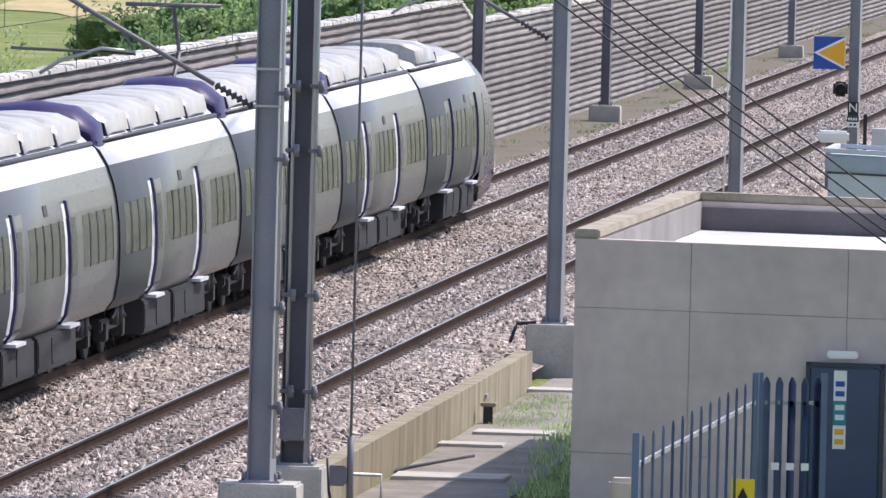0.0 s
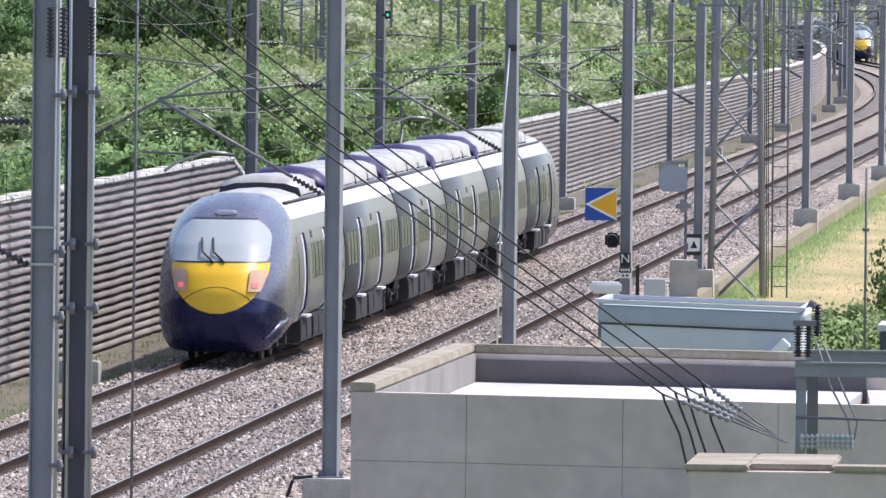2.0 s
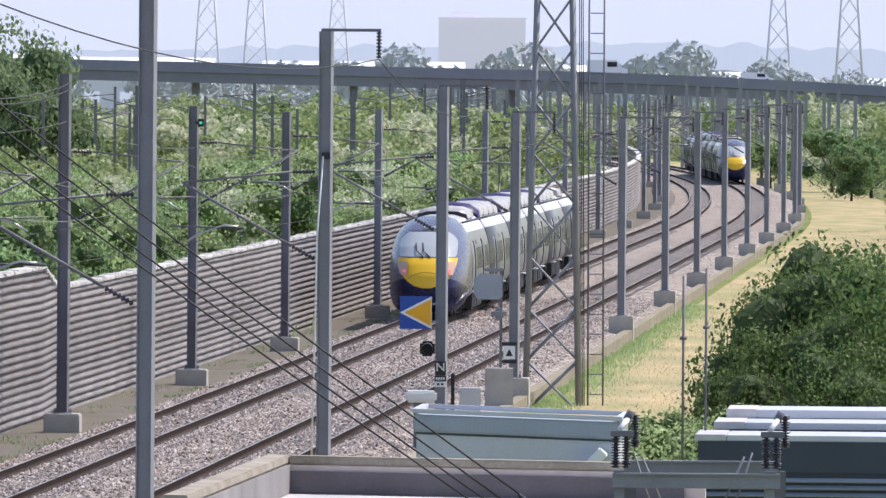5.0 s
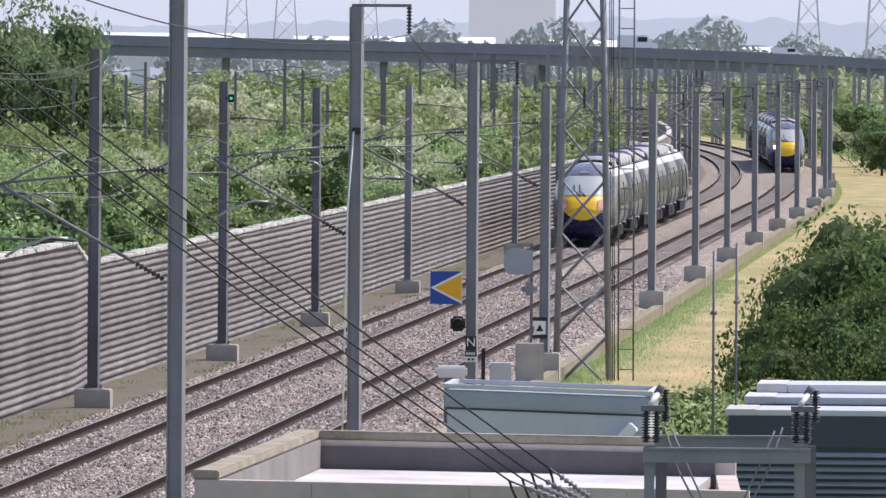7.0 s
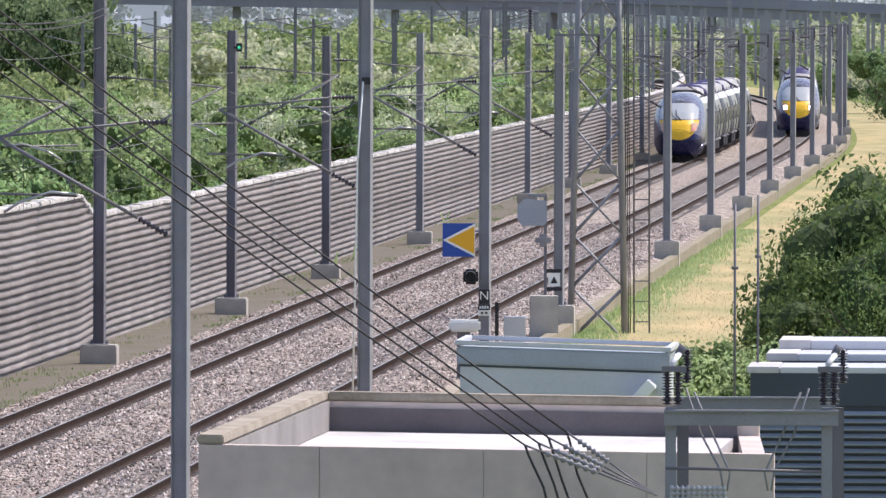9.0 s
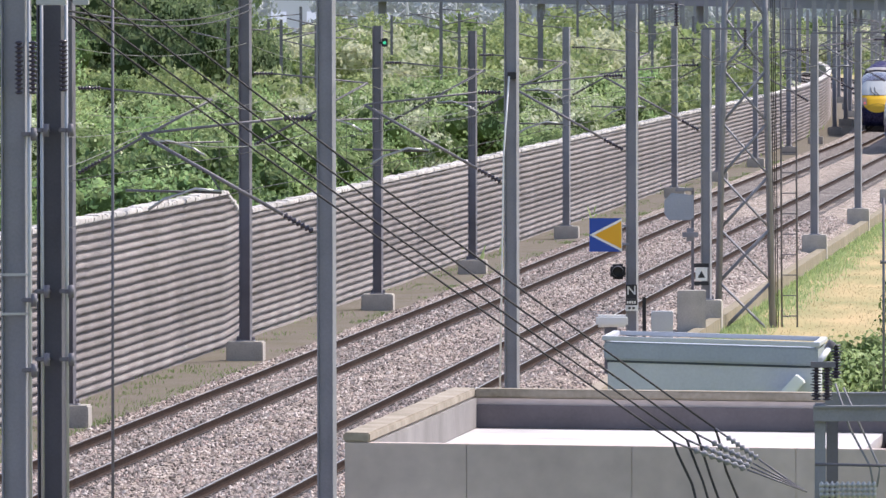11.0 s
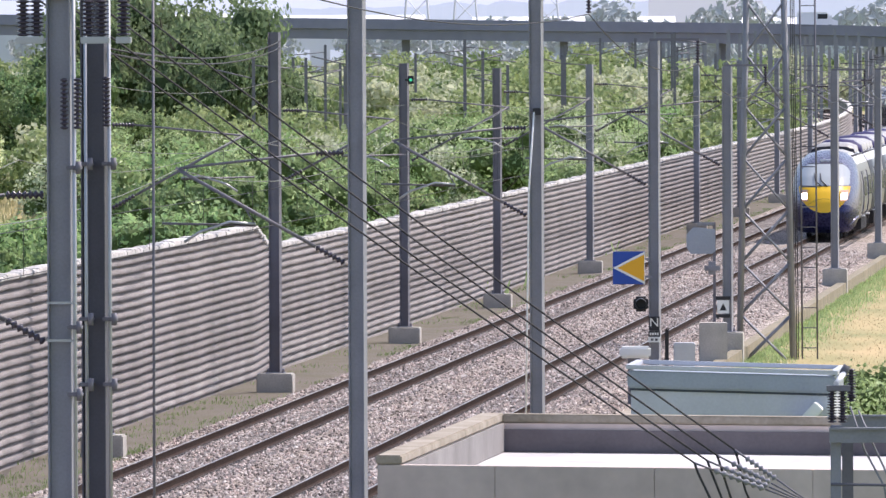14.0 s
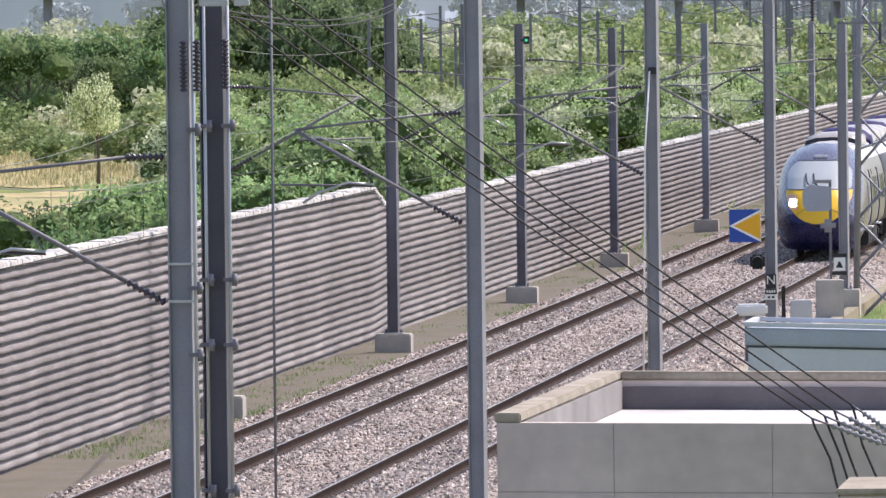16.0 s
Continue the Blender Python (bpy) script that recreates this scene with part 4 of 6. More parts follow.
# ---- leaves and bushes ----
def leaf_mat(name, a, b, c, lo=1.0, hi=1.65, thin=0.5):
    m = bpy.data.materials.new(name)
    m.use_nodes = True
    n, l = m.node_tree.nodes, m.node_tree.links
    p = n["Principled BSDF"]
    p.inputs["Roughness"].default_value = 0.6
    p.inputs["Specular IOR Level"].default_value = 0.25
    g = n.new("ShaderNodeNewGeometry")
    r = n.new("ShaderNodeValToRGB")
    for i, (pos, col) in enumerate(((0.0, a), (0.5, b), (1.0, c))):
        if i > 1:
            r.color_ramp.elements.new(pos)
        r.color_ramp.elements[i].position, r.color_ramp.elements[i].color = pos, (*col, 1)
    l.new(g.outputs["Random Per Island"], r.inputs[0])
    oi = n.new("ShaderNodeObjectInfo")
    hs = n.new("ShaderNodeHueSaturation")
    mr = n.new("ShaderNodeMapRange")
    hs.inputs["Saturation"].default_value = 0.87
    mr.inputs["To Min"].default_value, mr.inputs["To Max"].default_value = lo, hi
    l.new(oi.outputs["Random"], mr.inputs[0])
    l.new(mr.outputs[0], hs.inputs["Value"])
    mh = n.new("ShaderNodeMapRange")
    mh.inputs["To Min"].default_value, mh.inputs["To Max"].default_value = 0.485, 0.515
    l.new(oi.outputs["Random"], mh.inputs[0])
    l.new(mh.outputs[0], hs.inputs["Hue"])
    l.new(r.outputs[0], hs.inputs["Color"])
    l.new(hs.outputs[0], p.inputs["Base Color"])
    tr = n.new("ShaderNodeBsdfTranslucent")
    l.new(hs.outputs[0], tr.inputs[0])
    mx = n.new("ShaderNodeMixShader")
    mx.inputs[0].default_value = thin
    l.new(p.outputs[0], mx.inputs[1])
    l.new(tr.outputs[0], mx.inputs[2])
    l.new(mx.outputs[0], n["Material Output"].inputs[0])
    return m


LEAF_A = leaf_mat("leaf_mid", (0.10, 0.165, 0.052), (0.215, 0.32, 0.105), (0.31, 0.43, 0.16), 0.95, 1.55, 0.42)
LEAF_B = leaf_mat("leaf_dark", (0.05, 0.10, 0.036), (0.12, 0.20, 0.066), (0.20, 0.305, 0.1), 0.9, 1.5, 0.4)
LEAF_C = leaf_mat("leaf_pale", (0.175, 0.24, 0.085), (0.30, 0.40, 0.15), (0.42, 0.50, 0.22), 0.95, 1.5, 0.45)
# crown core colours: inner shade painted as dark green, lighter and deeper
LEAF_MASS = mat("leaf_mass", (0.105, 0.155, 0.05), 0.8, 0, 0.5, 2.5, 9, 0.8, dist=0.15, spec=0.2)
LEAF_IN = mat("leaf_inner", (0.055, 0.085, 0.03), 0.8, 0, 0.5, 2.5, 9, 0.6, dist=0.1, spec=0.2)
BARK = mat("bark", (0.11, 0.085, 0.06), 0.9, 0, 0.3, 3, 30, 0.4)


def crown_mesh(name, rng, r, h, lumps, leaves, size, material, core=None):
    """Many small leaves about uneven lumps; opaque dark cores stand for the inner shade."""
    cs = []
    for i in range(lumps):
        a, rr = rng.uniform(0, math.tau), r * math.sqrt(rng.uniform(0.0, 0.75))
        z = h * rng.uniform(0.18, 0.82)
        k = 1 - 0.55 * abs(z / h - 0.4)
        cs.append((rr * math.cos(a) * k, rr * math.sin(a) * k, z, r * rng.uniform(0.25, 0.48)))
    verts, faces = [], []
    for _ in range(leaves):
        x, y, z, q = rng.choice(cs)
        d = Vector((rng.gauss(0, 1), rng.gauss(0, 1), rng.gauss(0, 1))).normalized()
        p = Vector((x, y, z)) + Vector((d.x, d.y, d.z * 0.8)) * q * (rng.uniform(0.55, 1.08))
        if p.z < 0.02:
            p.z = rng.uniform(0.02, 0.3)
        s = size * rng.uniform(0.6, 1.4)
        u = (d + Vector((rng.gauss(0, 0.6), rng.gauss(0, 0.6), rng.gauss(0, 0.6)))).normalized()
        a = u.cross(Vector((rng.gauss(0, 1), rng.gauss(0, 1), rng.gauss(0, 1)))).normalized()
        b = u.cross(a)
        i = len(verts)
        verts += [p - a * s, p + b * s * 0.55 + u * s * 0.15, p + a * s, p - b * s * 0.55 + u * s * 0.15]
        faces.append((i, i + 1, i + 2, i + 3))
    outer = len(faces)
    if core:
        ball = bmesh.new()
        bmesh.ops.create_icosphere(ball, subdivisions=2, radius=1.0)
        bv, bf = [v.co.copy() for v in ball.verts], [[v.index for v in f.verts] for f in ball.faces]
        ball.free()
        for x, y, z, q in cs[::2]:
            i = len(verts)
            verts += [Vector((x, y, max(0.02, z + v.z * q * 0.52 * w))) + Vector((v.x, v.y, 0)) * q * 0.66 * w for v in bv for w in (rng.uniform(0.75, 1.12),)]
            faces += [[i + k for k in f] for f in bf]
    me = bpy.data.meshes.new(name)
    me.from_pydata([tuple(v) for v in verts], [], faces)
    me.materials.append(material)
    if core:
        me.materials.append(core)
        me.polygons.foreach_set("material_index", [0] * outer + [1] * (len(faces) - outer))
    return me


def trunk_mesh(rng, r, h):
    bm = bmesh.new()
    tube(bm, [(0, 0, -0.1), (rng.uniform(-0.1, 0.1), 0, h * 0.3), (rng.uniform(-0.2, 0.2), 0.1, h * 0.6)], [0.05 * h ** 0.6, 0.035 * h ** 0.6, 0.012 * h], 7)
    for i in range(6):
        a = i * 1.05 + rng.uniform(-0.3, 0.3)
        z = h * rng.uniform(0.15, 0.4)
        tube(bm, [(0, 0, z), (r * 0.4 * math.cos(a), r * 0.4 * math.sin(a), z + h * 0.18), (r * 0.7 * math.cos(a), r * 0.7 * math.sin(a), z + h * 0.36)], [0.02 * h ** 0.6, 0.014 * h ** 0.6, 0.004 * h], 5)
    me = bpy.data.meshes.new("trunk")
    bm.to_mesh(me)
    bm.free()
    me.materials.append(BARK)
    return me


rng = random.Random(7)
KINDS = []
for i in range(9):
    material = (LEAF_A, LEAF_B, LEAF_C)[i % 3]
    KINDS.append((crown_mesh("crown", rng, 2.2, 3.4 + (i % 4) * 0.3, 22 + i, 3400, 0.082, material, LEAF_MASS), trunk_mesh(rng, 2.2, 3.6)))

LEAF_D = leaf_mat("leaf_deep", (0.05, 0.10, 0.022), (0.11, 0.19, 0.04), (0.25, 0.36, 0.085), 0.7, 1.15, 0.38)
LEAF_T = leaf_mat("leaf_tree", (0.08, 0.125, 0.055), (0.17, 0.235, 0.095), (0.27, 0.345, 0.15), 0.9, 1.15)
# LEAF_F: distance haze is put into this pale, greyed leaf colour
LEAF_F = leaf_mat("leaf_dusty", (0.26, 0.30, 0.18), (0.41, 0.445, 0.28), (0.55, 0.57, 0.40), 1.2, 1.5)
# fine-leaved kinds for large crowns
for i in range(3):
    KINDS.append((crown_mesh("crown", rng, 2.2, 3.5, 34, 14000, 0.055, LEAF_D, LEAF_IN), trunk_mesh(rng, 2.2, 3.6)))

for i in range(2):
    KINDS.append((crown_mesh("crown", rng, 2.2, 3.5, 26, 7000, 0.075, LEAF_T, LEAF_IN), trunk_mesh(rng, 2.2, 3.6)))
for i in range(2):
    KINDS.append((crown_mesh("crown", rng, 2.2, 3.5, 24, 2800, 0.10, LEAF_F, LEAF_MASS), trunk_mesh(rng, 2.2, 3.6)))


def shrub(x, y, z, k, s, sz=1.0, label="", name="shrub", group="bushes behind the barrier"):
    root = tagged(empty(name, Matrix.Translation((x, y, z)) @ pose(0, 0, 0, 0, 0, rng.uniform(0, 360)) @ Matrix.Diagonal((s, s, s * sz, 1))), label or ("mid-green leafy shrub in rough grass", "dark green dense shrub", "pale yellow-green willow-like shrub", "haze-tinted grey-green shrub among the far scrub")[k % 3 if k < 14 else 3], "shrub" if name == "shrub" else "tree", group)
    for nm, me in zip(("crown", "trunk"), KINDS[k]):
        q = new(nm, me)
        q.parent = root
    return root


# behind the barrier: scrub with grassy clearings
made = 0
while made < 290:
    y = 318 + 520 * rng.random() ** 1.25
    back = rng.uniform(2.6, 0.06 * y) if rng.random() < 0.65 else rng.uniform(2.6, 16)
    x = cx(WB, y) - back
    if (abs(x + 0.0555 * y) < 4 and 330 < y < 556) or x < -0.0465 * y - 6 * (y < 400) or noise.noise(Vector((x * 0.09, y * 0.012, 3.1))) < -0.06:
        continue
    if y > 350 and x < -0.0268 * y - 5.2 and back < 0.03 * y + 4 and rng.random() < 0.85:
        continue
    near = back < 7
    s = rng.uniform(0.5, 0.95) if near else rng.uniform(0.6, 1.4)
    # past y = 540 more shrubs take the haze-tinted LEAF_F crowns
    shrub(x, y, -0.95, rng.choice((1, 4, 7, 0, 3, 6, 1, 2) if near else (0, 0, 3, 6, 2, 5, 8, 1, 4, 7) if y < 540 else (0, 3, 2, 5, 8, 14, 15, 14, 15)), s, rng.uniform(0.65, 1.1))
    made += 1


def far_scrub(name, label, places, kinds):
    """Many distant crowns in one mesh."""
    allv, allf, base = [], [], 0
    mats, idx = [], []
    for x, y, z, s, sz, k in places:
        me = kinds[k]
        n = len(me.vertices)
        co = np.empty(n * 3)
        me.vertices.foreach_get("co", co)
        co = co.reshape(-1, 3)
        a = rng.uniform(0, math.tau)
        c, q = math.cos(a), math.sin(a)
        allv.append(np.stack([x + s * (co[:, 0] * c - co[:, 1] * q), y + s * (co[:, 0] * q + co[:, 1] * c), z + s * sz * co[:, 2]], 1))
        allf.append(np.arange(n).reshape(-1, 4) + base)
        idx.append(np.full(n // 4, k % 3))
        base += n
    me = bpy.data.meshes.new(name)
    me.from_pydata(np.concatenate(allv).tolist(), [], np.concatenate(allf).tolist())
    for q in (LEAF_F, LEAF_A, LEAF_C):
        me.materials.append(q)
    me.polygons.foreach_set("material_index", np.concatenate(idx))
    return tagged(new(name, me), label, "scrub", kind="stuff")


thin = [crown_mesh("far_crown", rng, 2.2, 3.6, 14, 950, 0.18, (LEAF_A, LEAF_B, LEAF_C)[i % 3]) for i in range(6)]
pl = []
while len(pl) < 300:
    y = 640 + 900 * rng.random()
    x = rng.uniform(-0.05 * y - 10, 0.05 * y)
    if cx(-27.5, y) < x < cx(-6, y):
        continue
    pl.append((x, y, -1.0, rng.uniform(0.7, 1.5) + 0.6 * (y > 1000), rng.uniform(0.6, 1.05), rng.randrange(6)))
for i in range(150):
    pl.append((rng.uniform(-85, 85), rng.uniform(1380, 1492), -1.0, rng.uniform(1.7, 2.5), rng.uniform(0.7, 1.0), rng.choice((0, 3, 2, 1))))
far_scrub("far_scrub", "distant olive-green scrub and low trees", pl, thin)
# tall grass and weeds between the shrubs, and along the cess
def tufts(name, label, places, h, w, material, n_blade=7):
    verts, faces = [], []
    for x, y, z in places:
        for _ in range(n_blade):
            a, l = rng.uniform(0, math.tau), h * rng.uniform(0.5, 1.2)
            bx, by = x + rng.gauss(0, w), y + rng.gauss(0, w)
            tx, ty = math.cos(a) * l * 0.35, math.sin(a) * l * 0.35
            q = 0.10 * h
            i = len(verts)
            verts += [(bx - q, by, z), (bx + q, by, z), (bx + tx + q * 0.3, by + ty, z + l), (bx + tx - q * 0.3, by + ty, z + l)]
            faces.append((i, i + 1, i + 2, i + 3))
    me = bpy.data.meshes.new(name)
    me.from_pydata(verts, [], faces)
    me.materials.append(material)
    return tagged(new(name, me), label, "grass", kind="stuff")


pl = []
for i in range(9000):
    y = 318 + 500 * rng.random() ** 1.2
    x = cx(WB, y) - rng.uniform(0.6, 26)
    if noise.noise(Vector((x * 0.12, y * 0.02, 8.0))) > 0.12:
        pl.append((x, y, -0.9))
tufts("tall_grass", "pale green tall grass behind the noise barrier", pl, 0.75, 0.5, LEAF_C)
pl = []
for i in range(1900):
    y = 230 + 420 * rng.random() ** 1.3
    if noise.noise(Vector((y * 0.11, 1.7, 0))) > -0.1:
        pl.append((cx(rng.choice((-23.45, -23.55, -24.9)) + rng.gauss(0, 0.22), y), y, -0.47))
tufts("cess_weeds", "low green and yellow weeds at the foot of the ballast", pl, 0.085, 0.16, LEAF_A, 6)
pl = [(cx(rng.uniform(-13.6, -12.6), y), y, -0.66) for y in [200 + 280 * rng.random() ** 1.3 for _ in range(4200)]]
tufts("verge_grass", "short green verge grass beside the kerb wall", pl[:2600], 0.12, 0.25, LEAF_C, 5)
pl = [(cx(rng.uniform(-12.6, -2.0), y), y, -0.68) for y in [235 + 500 * rng.random() ** 1.3 for _ in range(9000)]]
tufts("dry_grass", "straw-coloured dry grass on the path", pl[:6500], 0.09, 0.35, leaf_mat("straw", (0.25, 0.20, 0.07), (0.44, 0.35, 0.16), (0.62, 0.52, 0.28), 0.8, 1.1), 4)
pl = [(rng.uniform(-3.9, -2.7), rng.uniform(156, 180), -0.66) for _ in range(150)]
tufts("verge_grass", "green grass at the foot of the switch house", pl, 0.14, 0.15, LEAF_C, 6)
pl = [(cx(-13.85 + rng.random() * 0.7, y), y, -0.66) for y in [rng.uniform(174, 184) for _ in range(240)]]
tufts("moss_patch", "bright green moss and weeds by the retaining wall", pl, 0.06, 0.12, LEAF_C, 6)

bm = bmesh.new()
for x0, y0, rx, ry in ((-31.0, 545, 7, 40), (-37.0, 640, 8, 60), (-42.0, 740, 9, 70), (-12.0, 700, 6, 60)):
    ring = [bm.verts.new((x0 + rx * math.cos(a) * rng.uniform(0.75, 1.1), y0 + ry * math.sin(a) * rng.uniform(0.75, 1.1), -0.86)) for a in lin(0, math.tau * 23 / 24, 24)]
    bm.faces.new(ring)
tagged(part("dry_clearing", bm, DRY), "straw-coloured dry grass clearings among the scrub", "ground", kind="structure")
for x, y, k, s in ((-13.4, 336, 4, 0.92), (-15.2, 344, 0, 1.05), (-12.0, 348, 7, 0.95), (-16.8, 352, 1, 1.1), (-13.6, 360, 6, 1.15), (-10.9, 356, 3, 0.8)):
    shrub(x, y, -0.9, k, s, 1.0, "large rounded mid-green shrub behind the barrier")
for x, y, k, s in ((-16.4, 300, 4, 1.0), (-15.2, 303, 3, 1.05), (-14.4, 298, 7, 0.95), (-17.9, 308, 1, 1.0), (-16.0, 316, 6, 1.15), (-18.6, 320, 4, 0.98), (-16.5, 322, 1, 1.0), (-20.0, 292, 8, 0.75), (-21.3, 300, 5, 0.9)):
    shrub(x, y, -0.9, k, s, 1.12, "dense mid-green bush close behind the barrier")
for x, y, k, s in ((-15.2, 398, 3, 1.5), (-13.4, 404, 2, 1.25), (-17.6, 408, 4, 1.25)):
    shrub(x, y, -0.9, k, s, 1.0, "large rounded pale green shrub behind the barrier")
for i in range(16):
    shrub(-53 + 1.0 * i + rng.uniform(-0.6, 0.6), rng.uniform(815, 880), -0.9, rng.choice((1, 4, 7, 12, 0)), rng.uniform(1.5, 2.1), 1.0, "mid-green leafy tree at the edge of the clearing", "tree", "trees")
KINDS.append((crown_mesh("crown", rng, 2.2, 3.5, 24, 6000, 0.085, leaf_mat("elder_bloom", (0.09, 0.13, 0.04), (0.32, 0.37, 0.16), (0.80, 0.77, 0.55))), KINDS[8][1]))
shrub(-15.6, 394, -0.9, len(KINDS) - 1, 1.3, 1.0, "rounded flowering elder bush behind the barrier")
elder = shrub(-30.3, 560, 1.9, len(KINDS) - 1, 0.66, 1.4, "pale flowering elder bush on a dark stem", "tree", "trees")
bm = bmesh.new()
tube(bm, [(0, 0, -3.1), (0.12, 0, -1.4), (0, 0, 0.6)], [0.16, 0.13, 0.08], 7)
tube(bm, [(0.1, 0, -1.5), (0.5, 0.2, -0.2), (0.8, 0.3, 0.7)], [0.09, 0.07, 0.04], 6)
part("stem", bm, BARK, elder)
pl = [(-0.0552 * y + rng.uniform(-6, 6), y, -0.87) for y in [590 + 230 * rng.random() for _ in range(1500)]]
tufts("dry_clearing_grass", "rough straw and olive grass in the clearing", pl, 0.35, 0.5, leaf_mat("straw_rough", (0.16, 0.15, 0.06), (0.34, 0.28, 0.14), (0.52, 0.43, 0.24)), 5)
# the tall tree group and the bush beside the path
for x, y, k, s, sz in ((-30.5, 900, 12, 2.9, 1.3), (-34.5, 912, 13, 3.1, 1.32), (-28.2, 890, 12, 2.0, 1.45), (-39.0, 905, 13, 2.9, 1.3)):
    shrub(x, y, -0.9, k, s, sz, "large dark green broadleaf tree above the scrub", "tree", "trees")
for x, y, s, k in ((8.6, 268, 0.95, 9), (9.9, 272, 1.25, 11), (7.7, 264, 0.66, 9), (11.8, 266, 1.3, 10), (9.3, 262, 0.8, 11), (10.7, 262, 0.9, 9), (8.9, 275, 1.15, 11), (11.3, 280, 1.3, 9), (13.0, 270, 1.4, 9), (10.1, 259, 0.7, 9)):
    shrub(x, y, -0.8, k, s, 1.25, "dense dark green bush beside the dry grass path", group="path bushes")
for x, y, s, k in ((5.3, 236, 0.62, 2), (6.0, 240, 0.72, 5), (4.8, 244, 0.55, 8), (6.7, 238, 0.7, 2), (5.2, 230, 0.5, 5), (6.3, 228, 0.55, 8), (5.6, 250, 0.72, 0)):
    shrub(x, y, -0.75, k, s, 1.0, "small pale green bramble beside the container", group="brambles")
for i in range(20):
    y = 420 + 500 * rng.random()
    shrub(cx(rng.uniform(-7.5, 6), y), y, -0.8, rng.randrange(9), rng.uniform(0.4, 0.9), 0.9, group="path bushes")


for x, y, s, k in ((33.5, 905, 1.1, 1), (36.0, 930, 1.5, 4), (38.5, 915, 1.3, 0), (34.5, 975, 1.5, 7), (40.5, 960, 1.7, 1), (30.5, 1010, 1.2, 3)):
    shrub(x, y, -0.8, k, s, 0.95, "mid-green shrub where the dry grass path bends", group="path bushes")

# ---- near pair of masts with switch gear ----
def near_pair():
    a = mast(-14.07, 142.6, 0.25, 10.6, 0.29, block=(0.95, 0.95, 1.1), label="tall grey steel mast with feeder insulators on a concrete block")
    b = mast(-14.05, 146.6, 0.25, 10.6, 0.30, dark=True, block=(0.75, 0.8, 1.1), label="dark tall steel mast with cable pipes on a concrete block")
    for k, xs in ((a, (0.17,)), (b, (-0.1, 0.19))):
        for x in xs:
            bm = bmesh.new()
            tube(bm, [(x, -0.2, 0.3), (x, -0.2, 9.6)], 0.022, 8)
            part("cable_pipe", bm, WIRE_L, k, "pale vertical cable pipe")
            for z in (0.9, 2.1, 3.9, 4.7, 6.6):
                bm = bmesh.new()
                box(bm, x - 0.09, -0.26, z, x + 0.09, -0.1, z + 0.05, bevel=0.01)
                tube(bm, [(x + 0.06, -0.3, z - 0.05), (x + 0.06, -0.3, z + 0.1)], 0.035, 8)
                part("pipe_clamp", bm, STEEL_DARK, k)
    for z0 in (7.33,):
        for k, x in ((a, 0.06), (a, 0.22), (b, 0.16)):
            bm = bmesh.new()
            insulator(bm, (x, -0.24, z0 - 0.25), (x, -0.24, z0 + 0.37), 0.05, 12)
            part("surge_insulator", bm, INSUL, k)
    bm = bmesh.new()
    box(bm, -0.7, -0.12, 8.62, 1.2, -0.02, 8.72)
    part("cross_arm", bm, STEEL, a)
    for x in (-0.44, -0.28, 0.34, 0.50, 0.76):
        bm = bmesh.new()
        insulator(bm, (x, -0.1, 8.62), (x, -0.1, 8.18), 0.085, 9)
        part("post_insulator", bm, INSUL, a)
        bm = bmesh.new()
        box(bm, x - 0.09, -0.18, 8.10, x + 0.09, -0.02, 8.18, bevel=0.01)
        part("insulator_cap", bm, WIRE_L, a)
    for z in (4.55, 5.0):
        bm = bmesh.new()
        box(bm, -0.17, -0.17, z, 0.17, -0.148, z + 0.03)
        part("strap", bm, WIRE_L, a)
    cantilever(a, -1, 2.9)
    bm = bmesh.new()
    box(bm, -0.16, -0.42, 0.32, 0.14, -0.18, 0.72, bevel=0.02)
    part("junction_box", bm, STEEL_DARK, b)
    bm = bmesh.new()
    tube(bm, [(0.42, -0.1, 0.1), (0.45, -0.15, -0.3), (0.55, -0.2, -0.8)], 0.02)
    part("earth_cable", bm, BLACK, b)


near_pair()
weight = tagged(empty("tension_rod", Matrix.Translation((-5.93, 150.5, 0))), "thin steel rod with a small counterweight box at its foot", "rod")
bm = bmesh.new()
tube(bm, [(0, 0, 0.1), (0.02, 0, 9.8)], 0.02, 6)
part("rod", bm, STEEL_DARK, weight)
bm = bmesh.new()
tube(bm, [(0, 0, -0.45), (0, 0, 0.42)], 0.045, 8)
box(bm, -0.28, -0.08, -0.22, -0.05, 0.08, 0.04, bevel=0.02)
part("counterweight", bm, STEEL_DARK, weight)


# ---- feeder cables from above the near masts down to the switch house ----
def cable(name, label, pts, r, material=WIRE, sag=0.0, seg=14, category="cable", group=""):
    bm = bmesh.new()
    out = []
    pts = [Vector(p) for p in pts]
    for a, b in zip(pts, pts[1:]):
        for i in range(seg if b is not pts[-1] else seg + 1):
            f = i / seg
            p = a.lerp(b, f)
            p.z -= sag * 4 * f * (1 - f)
            out.append(p)
    tube(bm, out, r, 5)
    return tagged(part(name, bm, material), label, category, group)


